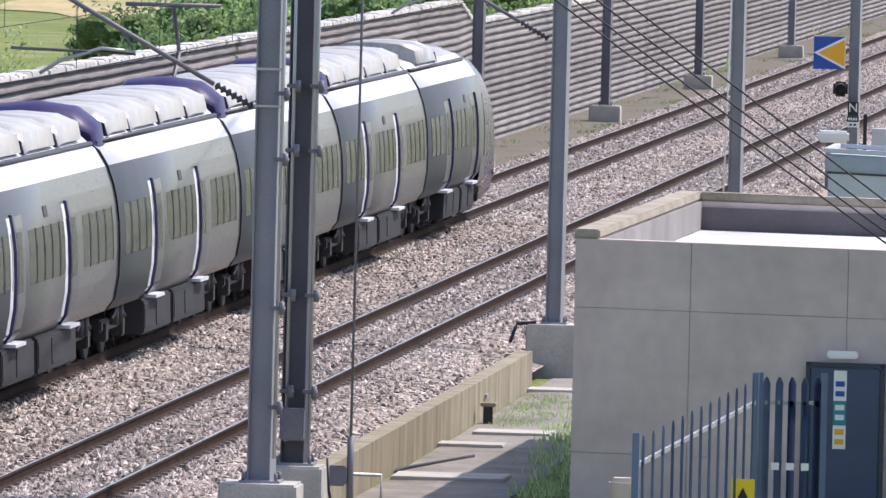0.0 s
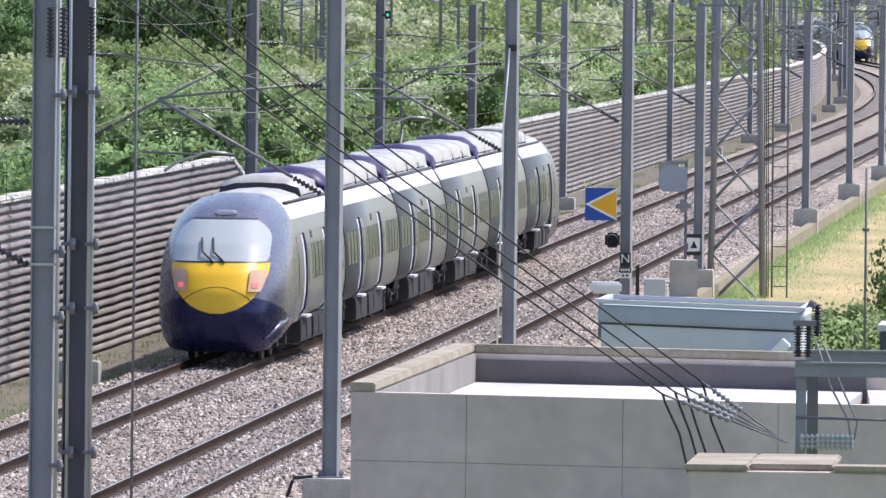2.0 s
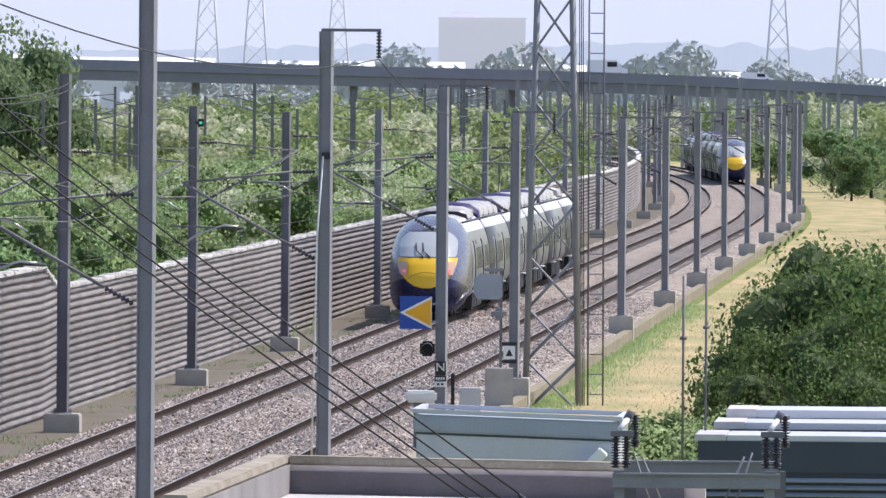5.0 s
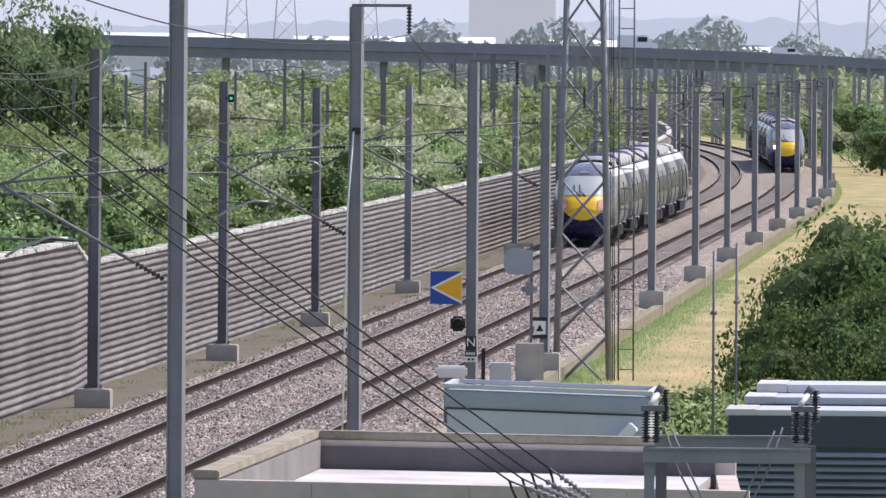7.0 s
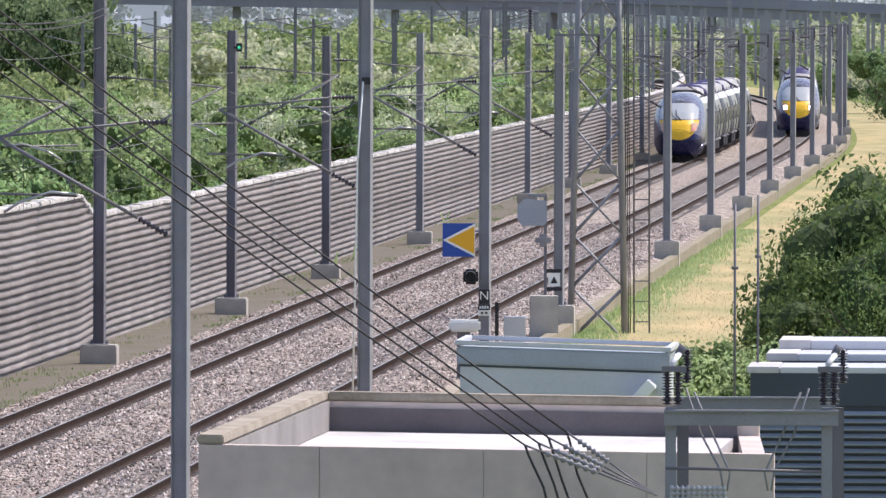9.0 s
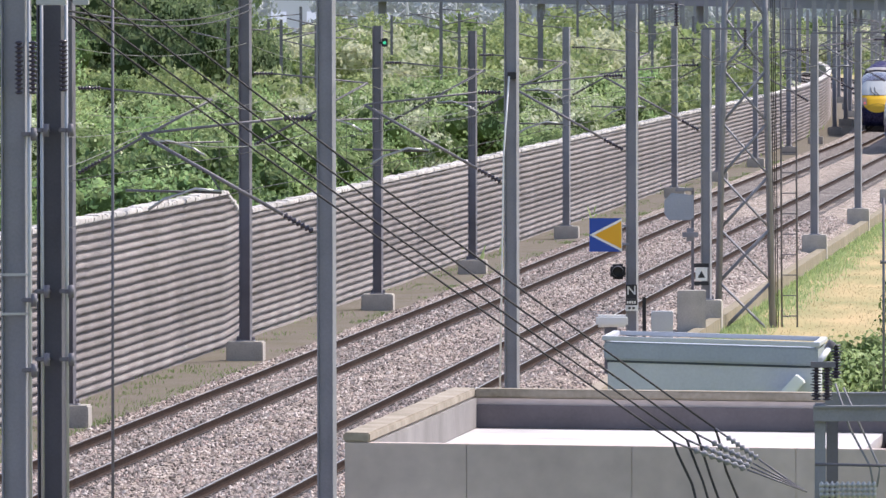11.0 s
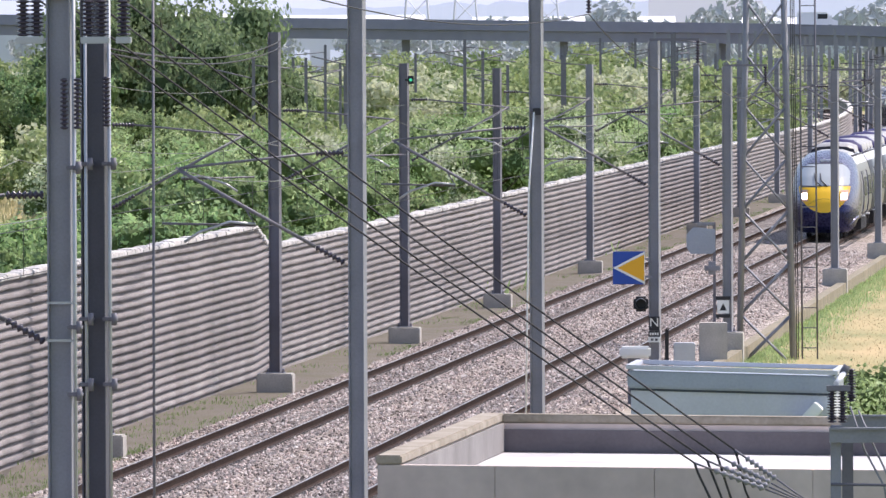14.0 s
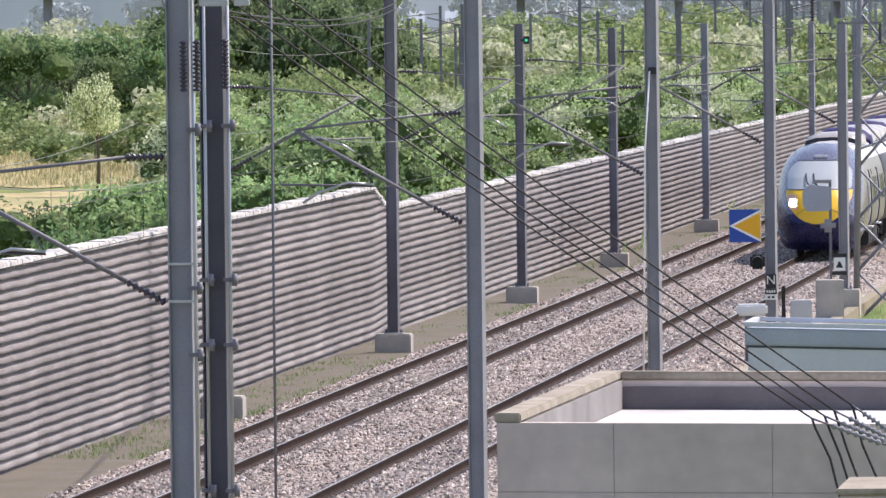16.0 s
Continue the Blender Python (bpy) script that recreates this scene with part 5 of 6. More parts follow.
ENDS = [((-8.35, 149, 10.55), (1.36, 148.2, 3.28)), ((-8.75, 149, 10.55), (1.14, 148, 3.22)), ((-9.25, 149, 10.6), (1.02, 147.8, 3.16)), ((-9.55, 149, 10.6), (0.86, 147.6, 3.14))]
for a, b in ENDS:
    cable("feeder_cable", "thin dark feeder cable sloping down to the switch house", [a, b], 0.0125, sag=0.10, group="feeder cables")
for i, (a, b) in enumerate(ENDS):
    b = Vector(b)
    e = Vector((2.30 + 0.05 * i, 148.0, 2.62 - 0.03 * i))
    st = tagged(empty("tension_insulator"), "pale ribbed tension insulator string with wire fittings", "insulator", "tension insulators")
    bm = bmesh.new()
    insulator(bm, b.lerp(e, 0.15), b.lerp(e, 0.55), 0.04, 7)
    part("string", bm, STEEL, st)
    bm = bmesh.new()
    tube(bm, [b, b.lerp(e, 0.15)], 0.014)
    part("fitting", bm, STEEL_DARK, st)
    bm = bmesh.new()
    tube(bm, [b.lerp(e, 0.55), e], 0.012)
    part("fitting", bm, STEEL_DARK, st)
    cable("jumper_cable", "dark looped jumper cable hanging below the insulators", [b, b + Vector((0.04, 0, -0.12)), b + Vector((0.13 + 0.03 * i, 0, -0.5)), b + Vector((0.34, 0, -1.0))], 0.016, seg=5, group="jumper cables")


# ---- feeder gantry in front of the switch house ----
def gantry():
    root = tagged(empty("feeder_gantry", Matrix.Translation((2.58, 150, 0))), "grey steel feeder gantry with post insulators", "gantry")
    for x in (0.0, 1.90):
        for dx, w, y, mt in ((0.0, 0.13, 0.0, STEEL), (0.16, 0.14, 0.9, STEEL_DARK)):
            bm = bmesh.new()
            box(bm, x + dx, y, -0.7, x + dx + w, y + 0.14, 3.52 - 0.03 * (dx > 0), bevel=0.008)
            part("post", bm, mt, root)
    for y, z0, z1 in ((-0.03, 3.30, 3.49), (0.86, 3.46, 3.62)):
        bm = bmesh.new()
        box(bm, -0.02 + (0.16 if y > 0 else 0), y - 0.06, z0, 2.10, y - 0.0, z1, bevel=0.006)
        box(bm, -0.02 + (0.16 if y > 0 else 0), y - 0.10, z1 - 0.025, 2.10, y + 0.10, z1)
        part("beam", bm, STEEL, root)
    for x in (0.05, 1.95):
        for dx, dy, z0 in ((-0.03, 0.02, 3.55), (0.10, 0.02, 3.55), (0.22, 0.5, 3.80)):
            bm = bmesh.new()
            insulator(bm, (x + dx, dy, z0), (x + dx, dy, z0 + 0.42), 0.06, 12)
            part("post_insulator", bm, INSUL, root)
            for k in range(3):
                bm = bmesh.new()
                tube(bm, [(x + dx, dy, z0 + 0.06 + k * 0.13), (x + dx, dy, z0 + 0.07 + k * 0.13)], 0.075, 10)
                part("shed", bm, INSUL, root)
        bm = bmesh.new()
        tube(bm, [(x + 0.02, 0.0, 4.04), (x + 0.13, 0.3, 4.17)], 0.035, 10)
        part("switch_arm", bm, WHITE, root, "white switch arm")
        bm = bmesh.new()
        box(bm, x - 0.1, -0.06, 3.95, x + 0.2, 0.06, 4.02)
        part("contact_bar", bm, STEEL_DARK, root)
        bm = bmesh.new()
        tube(bm, [(x + 0.11, 0.3, 4.15), (x + 0.17, 0.3, 4.26)], 0.05, 8)
        part("contact_head", bm, STEEL_DARK, root)
        bm = bmesh.new()
        sg = 1 if x < 1 else -1
        tube(bm, [(x + 0.2 * sg, 0.2, 3.75), (x + 0.38 * sg, 0.2, 3.2), (x + 0.62 * sg, 0.1, 2.75), (x + 0.66 * sg, 0.1, 2.5)], 0.015)
        part("drop_cable", bm, STEEL, root)
        bm = bmesh.new()
        tube(bm, [(x + 0.3 * sg, 0.2, 3.7), (x + 0.52 * sg, 0.2, 3.2), (x + 0.74 * sg, 0.1, 2.72), (x + 0.70 * sg, 0.1, 2.5)], 0.015)
        part("drop_cable", bm, STEEL, root)
    bm = bmesh.new()
    tube(bm, [(0.0, 0.0, 2.78), (1.9, 0.0, 2.74)], 0.02)
    part("tie_rod", bm, STEEL_DARK, root)
    for k in range(3):
        bm = bmesh.new()
        insulator(bm, (0.05, -0.3, 2.42 + 0.06 * k), (0.75, -0.3, 2.42 + 0.06 * k), 0.045, 11)
        part("lying_insulator", bm, WIRE_L, root)
    return root


gantry()


# ---- louvred transformer housing ----
def louvre_house():
    root = tagged(empty("louvred_housing", Matrix.Translation((4.56, 188, -0.75)) @ pose(0, 0, 0, 0, 0, -3.0)), "dark blue-grey louvred housing with stepped pale lid slabs", "housing")
    bm = bmesh.new()
    box(bm, 0.05, 0.05, 0, 4.6, 8.0, 3.0)
    part("body", bm, SLATE, root)
    bm = bmesh.new()
    box(bm, 0.0, 0.0, 3.0, 4.7, 0.08, 3.50)
    part("fascia", bm, SLATE, root)
    z = 2.88
    for k in range(24):
        bm = bmesh.new()
        box(bm, 0.02, -0.05, 0, 4.62, 0.04, 0.02, m=pose(0, 0, z - k * 0.115, 35, 0, 0))
        part("slat", bm, BLUEGREY_LID, root)
    for k, (x, y, zz) in enumerate(((0.0, 0.0, 3.50), (0.22, 2.9, 3.60), (0.36, 5.2, 3.72))):
        bm = bmesh.new()
        box(bm, x + 0.45, y, zz, 4.8, y + 2.4, zz + 0.09 + 0.02 * k, bevel=0.01)
        part("lid_slab", bm, BLUEGREY, root)
        bm = bmesh.new()
        box(bm, x - 0.05, y - 0.02, zz, x + 0.446, y + 2.4, zz + 0.10 + 0.02 * k, bevel=0.01)
        part("lid_edge", bm, ROOF, root, "pale lid edge")
        bm = bmesh.new()
        box(bm, x, y + 0.02, zz - 0.14, 4.7, y + 2.3, zz)
        part("lid_riser", bm, SLATE, root)
    for x in (-0.07, 0.06):
        bm = bmesh.new()
        tube(bm, [(x, -6.0 + 8 * (x > 0), 2.9), (x - 0.0, -6.0 + 8 * (x > 0), 6.2)], 0.022)
        tube(bm, [(x - 0.05, -6.0 + 8 * (x > 0), 5.25), (x + 0.05, -6.0 + 8 * (x > 0), 5.25)], 0.03)
        part("lightning_rod", bm, STEEL_DARK, root)
    return root


louvre_house()


# ---- low parapet block close to the camera side ----
low = tagged(empty("cable_chamber", Matrix.Translation((1.10, 139.5, 0)) @ pose(0, 0, 0, 0, 0, -3.0)), "low concrete cable chamber with a beige coping", "chamber")
bm = bmesh.new()
box(bm, 0.02, 0.02, -0.8, 5.0, 0.32, 2.52, bevel=0.015)
box(bm, 0.02, 0.34, -0.8, 0.32, 3.4, 2.52, bevel=0.015)
part("wall", bm, CONC_WALL, low)
for x0, x1, y0, y1 in ((-0.02, 0.74, -0.02, 3.4), (1.75, 5.0, -0.02, 0.6), (0.742, 1.748, 0.35, 3.4)):
    bm = bmesh.new()
    box(bm, x0, y0, 2.525, x1, y1, 2.60, bevel=0.02)
    part("coping", bm, CONC_OLD, low, "beige weathered coping")
bm = bmesh.new()
box(bm, 0.33, 0.33, 1.0, 5.0, 3.4, 2.3)
part("lid", bm, FELT, low)


# ---- palisade fence, door and notices ----
def palisade(a, b, n, zt, label):
    a, b = Vector((*a, 0)), Vector((*b, 0))
    d = b - a
    ang = math.degrees(math.atan2(d.y, d.x))
    root = tagged(empty("palisade_fence", Matrix.Translation((a.x, a.y, -0.75)) @ pose(0, 0, 0, 0, 0, ang)), label, "fence", "palisade fence")
    L, h = d.length, zt + 0.75
    bm = bmesh.new()
    v = [(-0.05, 0), (-0.018, 0.03), (0.018, 0.03), (0.05, 0)]
    lo = [bm.verts.new((x, y, 0.05)) for x, y in v]
    hi = [bm.verts.new((x, y, h - 0.08)) for x, y in v]
    tip = [bm.verts.new((x * 0.3, y * 0.5 + 0.008, h)) for x, y in v]
    for A, B in ((lo, hi), (hi, tip)):
        for k in range(3):
            bm.faces.new((A[k], A[k + 1], B[k + 1], B[k]))
    bmesh.ops.solidify(bm, geom=list(bm.faces), thickness=0.004)
    pale = part("pale", bm, FENCE, root)
    for i in range(n):
        q = pale if i == 0 else shared(pale, "pale", root)
        q.matrix_basis = pose((i + 0.5) * L / n, -0.05, 0)
    for z in (0.4, h - 0.35):
        bm = bmesh.new()
        box(bm, 0, -0.02, z, L, 0.02, z + 0.05)
        part("rail", bm, WIRE_L if z > 1 else FENCE, root)
    for x in (0.0, L):
        bm = bmesh.new()
        box(bm, x - 0.04, -0.05, 0, x + 0.04, 0.03, h + 0.06)
        part("post", bm, FENCE, root)
    return root


palisade((-2.05, 134.5), (-0.78, 150), 13, 1.33, "navy steel palisade fence with pointed pales")
palisade((-0.72, 150.2), (0.10, 150.3), 5, 1.33, "short navy palisade fence return beside the door")
door = tagged(empty("door", Matrix.Translation((-0.08, 154.62, -0.75)) @ pose(0, 0, 0, 0, 0, -3.9)), "dark navy steel door with blue and white safety notices", "door")
bm = bmesh.new()
box(bm, 0, 0, 0, 0.92, 0.06, 2.02, bevel=0.01)
part("leaf", bm, mat("door_paint", (0.06, 0.08, 0.15), 0.5, 0.1, 0.2, 1.5, 20, 0.05), door)
bm = bmesh.new()
box(bm, -0.06, -0.02, 0, -0.004, 0.08, 2.08)
box(bm, 0.924, -0.02, 0, 0.98, 0.08, 2.08)
box(bm, -0.06, -0.02, 2.024, 0.98, 0.08, 2.08)
part("frame", bm, SLATE, door)
TEAL = plain("notice_teal", (0.02, 0.25, 0.30), 0.5)
for z0, z1, mt, bars in ((1.58, 1.98, WHITE, BLUE), (1.27, 1.57, TEAL, WHITE), (0.95, 1.26, WHITE, YELLOW)):
    bm = bmesh.new()
    box(bm, 0.31, -0.012, z0, 0.48, -0.002, z1)
    notice = part("notice", bm, mt, door, "small safety notice")
    bm = bmesh.new()
    for k in range(2):
        box(bm, 0.335, -0.018, z0 + 0.06 + k * 0.13, 0.455, -0.0125, z0 + 0.13 + k * 0.13)
    part("print_bar", bm, bars, notice)
bm = bmesh.new()
box(bm, 0.22, -0.14, 2.14, 0.62, -0.0, 2.24, bevel=0.02)
tagged(part("bulkhead_light", bm, WHITE, door), "pale bulkhead light over the door")
bm = bmesh.new()
box(bm, 1.15, -0.3, 1.75, 1.75, -0.02, 2.0, bevel=0.06)
part("alarm_box", bm, WIRE_L, door)
warn = tagged(empty("warning_plate", Matrix.Translation((-1.05, 147.3, -0.2)) @ pose(0, 0, 0, 0, 0, 12)), "yellow warning plate with a black triangle on the fence", "sign")
bm = bmesh.new()
box(bm, 0, -0.09, 0, 0.30, -0.08, 0.38)
part("plate", bm, plain("warn_yellow", (0.8, 0.6, 0.02), 0.5), warn)
bm = bmesh.new()
vs = [bm.verts.new(p) for p in ((0.05, -0.093, 0.08), (0.25, -0.093, 0.08), (0.15, -0.093, 0.28))]
bm.faces.new(vs)
part("triangle", bm, BLACK, warn)
for k in range(3):
    tag = tagged(empty("white_tag", Matrix.Translation((-0.55 + 0.19 * k, 150.20, 0.15))), "small white plate fixed to the palisade fence", "sign", "fence tags")
    bm = bmesh.new()
    box(bm, 0, -0.10, 0, 0.10, -0.04, 0.09)
    part("plate", bm, WHITE, tag)
bollard = tagged(empty("concrete_marker", Matrix.Translation((-2.62, 150.5, -0.75))), "pale rounded concrete marker post beside the fence", "post")
bm = bmesh.new()
box(bm, 0, 0, 0, 0.34, 0.3, 0.72, bevel=0.06)
part("post", bm, CONC_WALL, bollard)

DIRT = mat("trodden_dirt", (0.25, 0.225, 0.20), 0.95, 0, 0.45, 0.9, 10, 0.5, tint=(0.13, 0.115, 0.09), dist=0.04)
bm = bmesh.new()
sweep(bm, [(-14.06, -0.645), (-13.4, -0.64), (-12.8, -0.64), (-12.1, -0.65)], stations(110, 204, 3), jitter=0.012)
tagged(part("service_path", bm, DIRT), "grey-brown dirt service path with moss beside the wall", "path", kind="structure")

# ---- trough lids, stubs and blocks along the wall ----
for x, y, w, d in ((-5.75, 159.8, 1.55, 1.3), (-5.65, 168.4, 1.2, 0.8), (-5.0, 171.8, 1.15, 1.0), (-4.85, 185.0, 1.1, 0.9)):
    lid = tagged(empty("trough_lid", Matrix.Translation((x, y, -0.67)) @ pose(0, 0, 0, 0, 0, -3)), "pale concrete cable trough lid lying on the path", "slab", "trough lids")
    bm = bmesh.new()
    box(bm, 0, 0, 0, w, d, 0.07, bevel=0.012)
    part("slab", bm, CONC, lid)
for x, y, w, d, h in ((-4.95, 186.4, 0.42, 0.4, 0.55), (-6.35, 158.5, 0.4, 0.3, 0.22)):
    blk = tagged(empty("concrete_stub", Matrix.Translation((x, y, -0.67))), "small square concrete stub on the path", "block", "concrete stubs")
    bm = bmesh.new()
    box(bm, 0, 0, 0, w, d, h, bevel=0.02)
    part("block", bm, CONC_OLD if h > 0.4 else SLATE, blk)
cap = tagged(empty("marker_post", Matrix.Translation((-4.86, 175.0, -0.67))), "short dark post with a pale cap by the retaining wall", "post")
bm = bmesh.new()
box(bm, -0.07, -0.06, 0, 0.07, 0.06, 0.28)
part("stem", bm, BLACK, cap)
bm = bmesh.new()
box(bm, -0.12, -0.09, 0.28, 0.12, 0.09, 0.34, bevel=0.015)
part("cap", bm, CONC_OLD, cap)
bm = bmesh.new()
box(bm, -0.22, 1.6, 0.32, -0.06, 2.0, 0.38, m=pose(0, 0, 0, 0, 0, 0))
box(bm, -0.16, 1.75, 0.0, -0.12, 1.8, 0.32)
part("bracket", bm, WIRE_L, cap)
cable("ground_cable", "black cable snaking over the path", [(-6.4, 157.5, -0.62), (-5.6, 162.5, -0.63), (-4.8, 165.8, -0.63)], 0.03, BLACK, seg=6)
cable("ground_cable", "black cable looping down the foundation block", [(-4.55, 190.3, 0.22), (-4.85, 190.2, 0.2), (-4.95, 190.1, -0.1)], 0.03, BLACK, seg=5)
rail_stub = tagged(empty("handrail", Matrix.Translation((-6.9, 153.8, -0.66))), "low galvanised pipe handrail by the trough", "rail")
bm = bmesh.new()
tube(bm, [(0, 0, 0), (0, 0, 0.42), (1.25, 0, 0.40), (1.25, 0, 0)], 0.025)
part("pipe", bm, WIRE_L, rail_stub)


# ---- plates and lamps on the signal mast ----
def letter(text, size, m, material, parent):
    cu = bpy.data.curves.new("letter", "FONT")
    cu.body, cu.size, cu.extrude, cu.align_x, cu.align_y = text, size, 0.003, "CENTER", "CENTER"
    ob = new("tmp_letter", cu)
    me = bpy.data.meshes.new_from_object(ob)
    bpy.data.objects.remove(ob)
    me.materials.clear()
    me.materials.append(material)
    q = new("letter", me)
    q.parent = parent
    q.matrix_basis = m
    return q


np_ = tagged(empty("letter_plate", Matrix.Translation((0.72, 286.75, 1.0))), "black plate with a white letter N over a white number plate", "sign")
bm = bmesh.new()
box(bm, -0.13, 0.0, 0.28, 0.13, 0.02, 0.62)
part("plate", bm, BLACK, np_)
letter("N", 0.30, pose(0, -0.006, 0.47, 90, 0, 0), WHITE, np_)
bm = bmesh.new()
box(bm, -0.14, 0.0, 0.0, 0.14, 0.02, 0.13)
part("number_plate", bm, WHITE, np_)
bm = bmesh.new()
box(bm, -0.14, 0.0, 0.135, 0.14, 0.02, 0.27)
code_plate = part("code_plate", bm, BLACK, np_)
bm = bmesh.new()
for k in range(4):
    box(bm, -0.11 + k * 0.058, -0.006, 0.17, -0.07 + k * 0.058, -0.001, 0.235)
part("print_bar", bm, WHITE, code_plate)
bm = bmesh.new()
box(bm, -0.08, -0.006, 0.04, -0.02, -0.001, 0.09)
box(bm, 0.02, -0.006, 0.04, 0.08, -0.001, 0.09)
part("print_bar", bm, BLACK, np_)
ap = tagged(empty("triangle_plate", Matrix.Translation((2.72, 327.7, 0.72))), "white plate with a black triangle on the mast", "sign")
bm = bmesh.new()
box(bm, -0.16, 0, 0, 0.16, 0.02, 0.36)
part("plate", bm, WHITE, ap)
bm = bmesh.new()
vs = [bm.verts.new(p) for p in ((-0.1, -0.004, 0.08), (0.1, -0.004, 0.08), (0.0, -0.004, 0.28))]
bm.faces.new(vs)
part("triangle", bm, BLACK, ap)
bm = bmesh.new()
box(bm, -0.2, 0, 0.37, 0.2, 0.02, 0.47)
part("band", bm, BLACK, ap)
bm = bmesh.new()
box(bm, -0.2, 0, -0.12, 0.2, 0.02, -0.02)
part("band", bm, BLACK, ap)
sl = tagged(empty("signal_lamp", Matrix.Translation((0.42, 286.6, 1.75))), "black hooded signal lamp on the mast", "lamp")
bm = bmesh.new()
box(bm, -0.2, -0.2, 0, 0.16, 0.15, 0.36, bevel=0.06)
part("case", bm, BLACK, sl)
bm = bmesh.new()
tube(bm, [(-0.02, -0.2, 0.2), (-0.02, -0.42, 0.18)], 0.13, 14, caps=False)
part("hood", bm, BLACK, sl)
for x, y, w, d, h, z, mt, lb in ((-0.12, 283, 0.75, 0.5, 0.28, 0.72, WHITE, "white rounded equipment hood on a pedestal"), (1.2, 290, 0.52, 0.5, 1.5, -0.6, BLUEGREY, "blue-grey steel trackside equipment cabinet"), (2.0, 318, 0.75, 0.7, 1.3, -0.6, CONC, "grey trackside equipment case"), (0.98, 288, 0.09, 0.09, 1.9, -0.6, BLACK, "dark short post beside the cabinet")):
    cb = tagged(empty("trackside_cabinet", Matrix.Translation((x, y, z))), lb, "cabinet", "trackside cabinets")
    bm = bmesh.new()
    box(bm, 0, 0, 0, w, d, h, bevel=min(w, h) * 0.2 if mt is WHITE else 0.02)
    part("case", bm, mt, cb)
    if mt is WHITE:
        bm = bmesh.new()
        box(bm, 0.2, 0.1, -1.4, 0.5, 0.4, 0.0)
        part("pedestal", bm, STEEL_DARK, cb)
sh = tagged(empty("shield_plate", Matrix.Translation((1.78, 339, 2.05))), "grey rounded back of a signal plate with a small lamp below", "sign")
bm = bmesh.new()
pr = [(0.12, 0.1), (0.72, 0.1), (0.82, 0.18), (0.82, 0.80), (0.2, 0.86), (0.0, 0.66), (0.0, 0.28)]
A = [bm.verts.new((x, 0, z)) for x, z in pr]
B = [bm.verts.new((x, 0.08, z)) for x, z in pr]
bm.faces.new(A), bm.faces.new(B[::-1])
for i in range(7):
    bm.faces.new((A[i], B[i], B[(i + 1) % 7], A[(i + 1) % 7]))
bmesh.ops.recalc_face_normals(bm, faces=bm.faces)
part("plate", bm, BLUEGREY_LID, sh)
bm = bmesh.new()
box(bm, 0.3, 0.0, 0.9, 0.8, 0.1, 1.0, bevel=0.02)
part("bracket", bm, STEEL, sh)
bm = bmesh.new()
box(bm, 0.5, -0.1, -0.5, 0.95, 0.2, -0.12, bevel=0.12)
part("lamp", bm, STEEL, sh)
bm = bmesh.new()
box(bm, 0.75, 0.09, -2.6, 0.83, 0.17, 1.0)
part("post", bm, STEEL_DARK, sh)


# ---- lattice tower ----
def lattice_tower(x, y, z0, w0, w1, h, name="lattice_tower", r=0.055, bays=9, label="grey galvanised lattice radio tower beside the line", mt=None):
    root = tagged(empty(name, Matrix.Translation((x, y, z0))), label, "tower")
    mt = mt or STEEL
    wid = lambda f: (w0 + (w1 - w0) * f) / 2
    for sx in (-1, 1):
        for sy in (-1, 1):
            bm = bmesh.new()
            tube(bm, [(sx * wid(0), sy * wid(0), 0), (sx * wid(1), sy * wid(1), h)], r * 1.5, 4)
            part("leg", bm, mt, root)
    for i in range(bays):
        f0, f1 = i / bays, (i + 1) / bays
        for ax, s in (("x", -1), ("x", 1), ("y", -1), ("y", 1)):
            bm = bmesh.new()
            for q in (-1, 1):
                if ax == "x":
                    tube(bm, [(q * wid(f0), s * wid(f0), h * f0), (-q * wid(f1), s * wid(f1), h * f1)], r * 0.55, 4)
                else:
                    tube(bm, [(s * wid(f0), q * wid(f0), h * f0), (s * wid(f1), -q * wid(f1), h * f1)], r * 0.55, 4)
            part("brace", bm, mt, root)
    return root


tw = lattice_tower(3.95, 331.5, -0.85, 1.5, 0.85, 14.5, bays=10)
for x in (1.0, 1.42):
    bm = bmesh.new()
    tube(bm, [(x, -0.2, 0), (x - 0.05, -0.2, 14)], 0.028, 6)
    part("ladder_rail", bm, STEEL_DARK, tw)
for k in range(24):
    bm = bmesh.new()
    box(bm, 1.0, -0.215, 0.5 + k * 0.56, 1.40, -0.185, 0.53 + k * 0.56)
    part("rung", bm, STEEL_DARK, tw)
for k in range(3):
    bm = bmesh.new()
    tube(bm, [(0.80 + 0.05 * k, -0.3, 0), (0.66 + 0.05 * k, -0.3, 14)], 0.014, 5)
    part("feeder", bm, BLACK, tw)

# ---- overhead line: carrying wire, contact wire, droppers ----
def catenary(t_off, ys):
    for y0, y1 in zip(ys, ys[1:]):
        span = tagged(empty("overhead_wire"), "thin overhead line span: carrying wire, contact wire and droppers", "wire", "overhead wire spans")
        n = 10
        top = []
        for i in range(n + 1):
            f = i / n
            y = y0 + (y1 - y0) * f
            top.append(at(t_off, y, 6.3 - 0.45 * 4 * f * (1 - f)))
        bm = bmesh.new()
        tube(bm, top, 0.007, 4)
        part("carrying_wire", bm, WIRE_M, span)
        bm = bmesh.new()
        tube(bm, [at(t_off + 0.15, y0, 5.1), at(t_off - 0.15, (y0 + y1) / 2, 5.08), at(t_off + 0.15, y1, 5.1)], 0.007, 4)
        part("contact_wire", bm, WIRE, span)
        for i in range(1, n, 2):
            p = top[i]
            bm = bmesh.new()
            tube(bm, [p, (p.x, p.y, 5.1)], 0.004, 4)
            part("dropper", bm, WIRE, span)


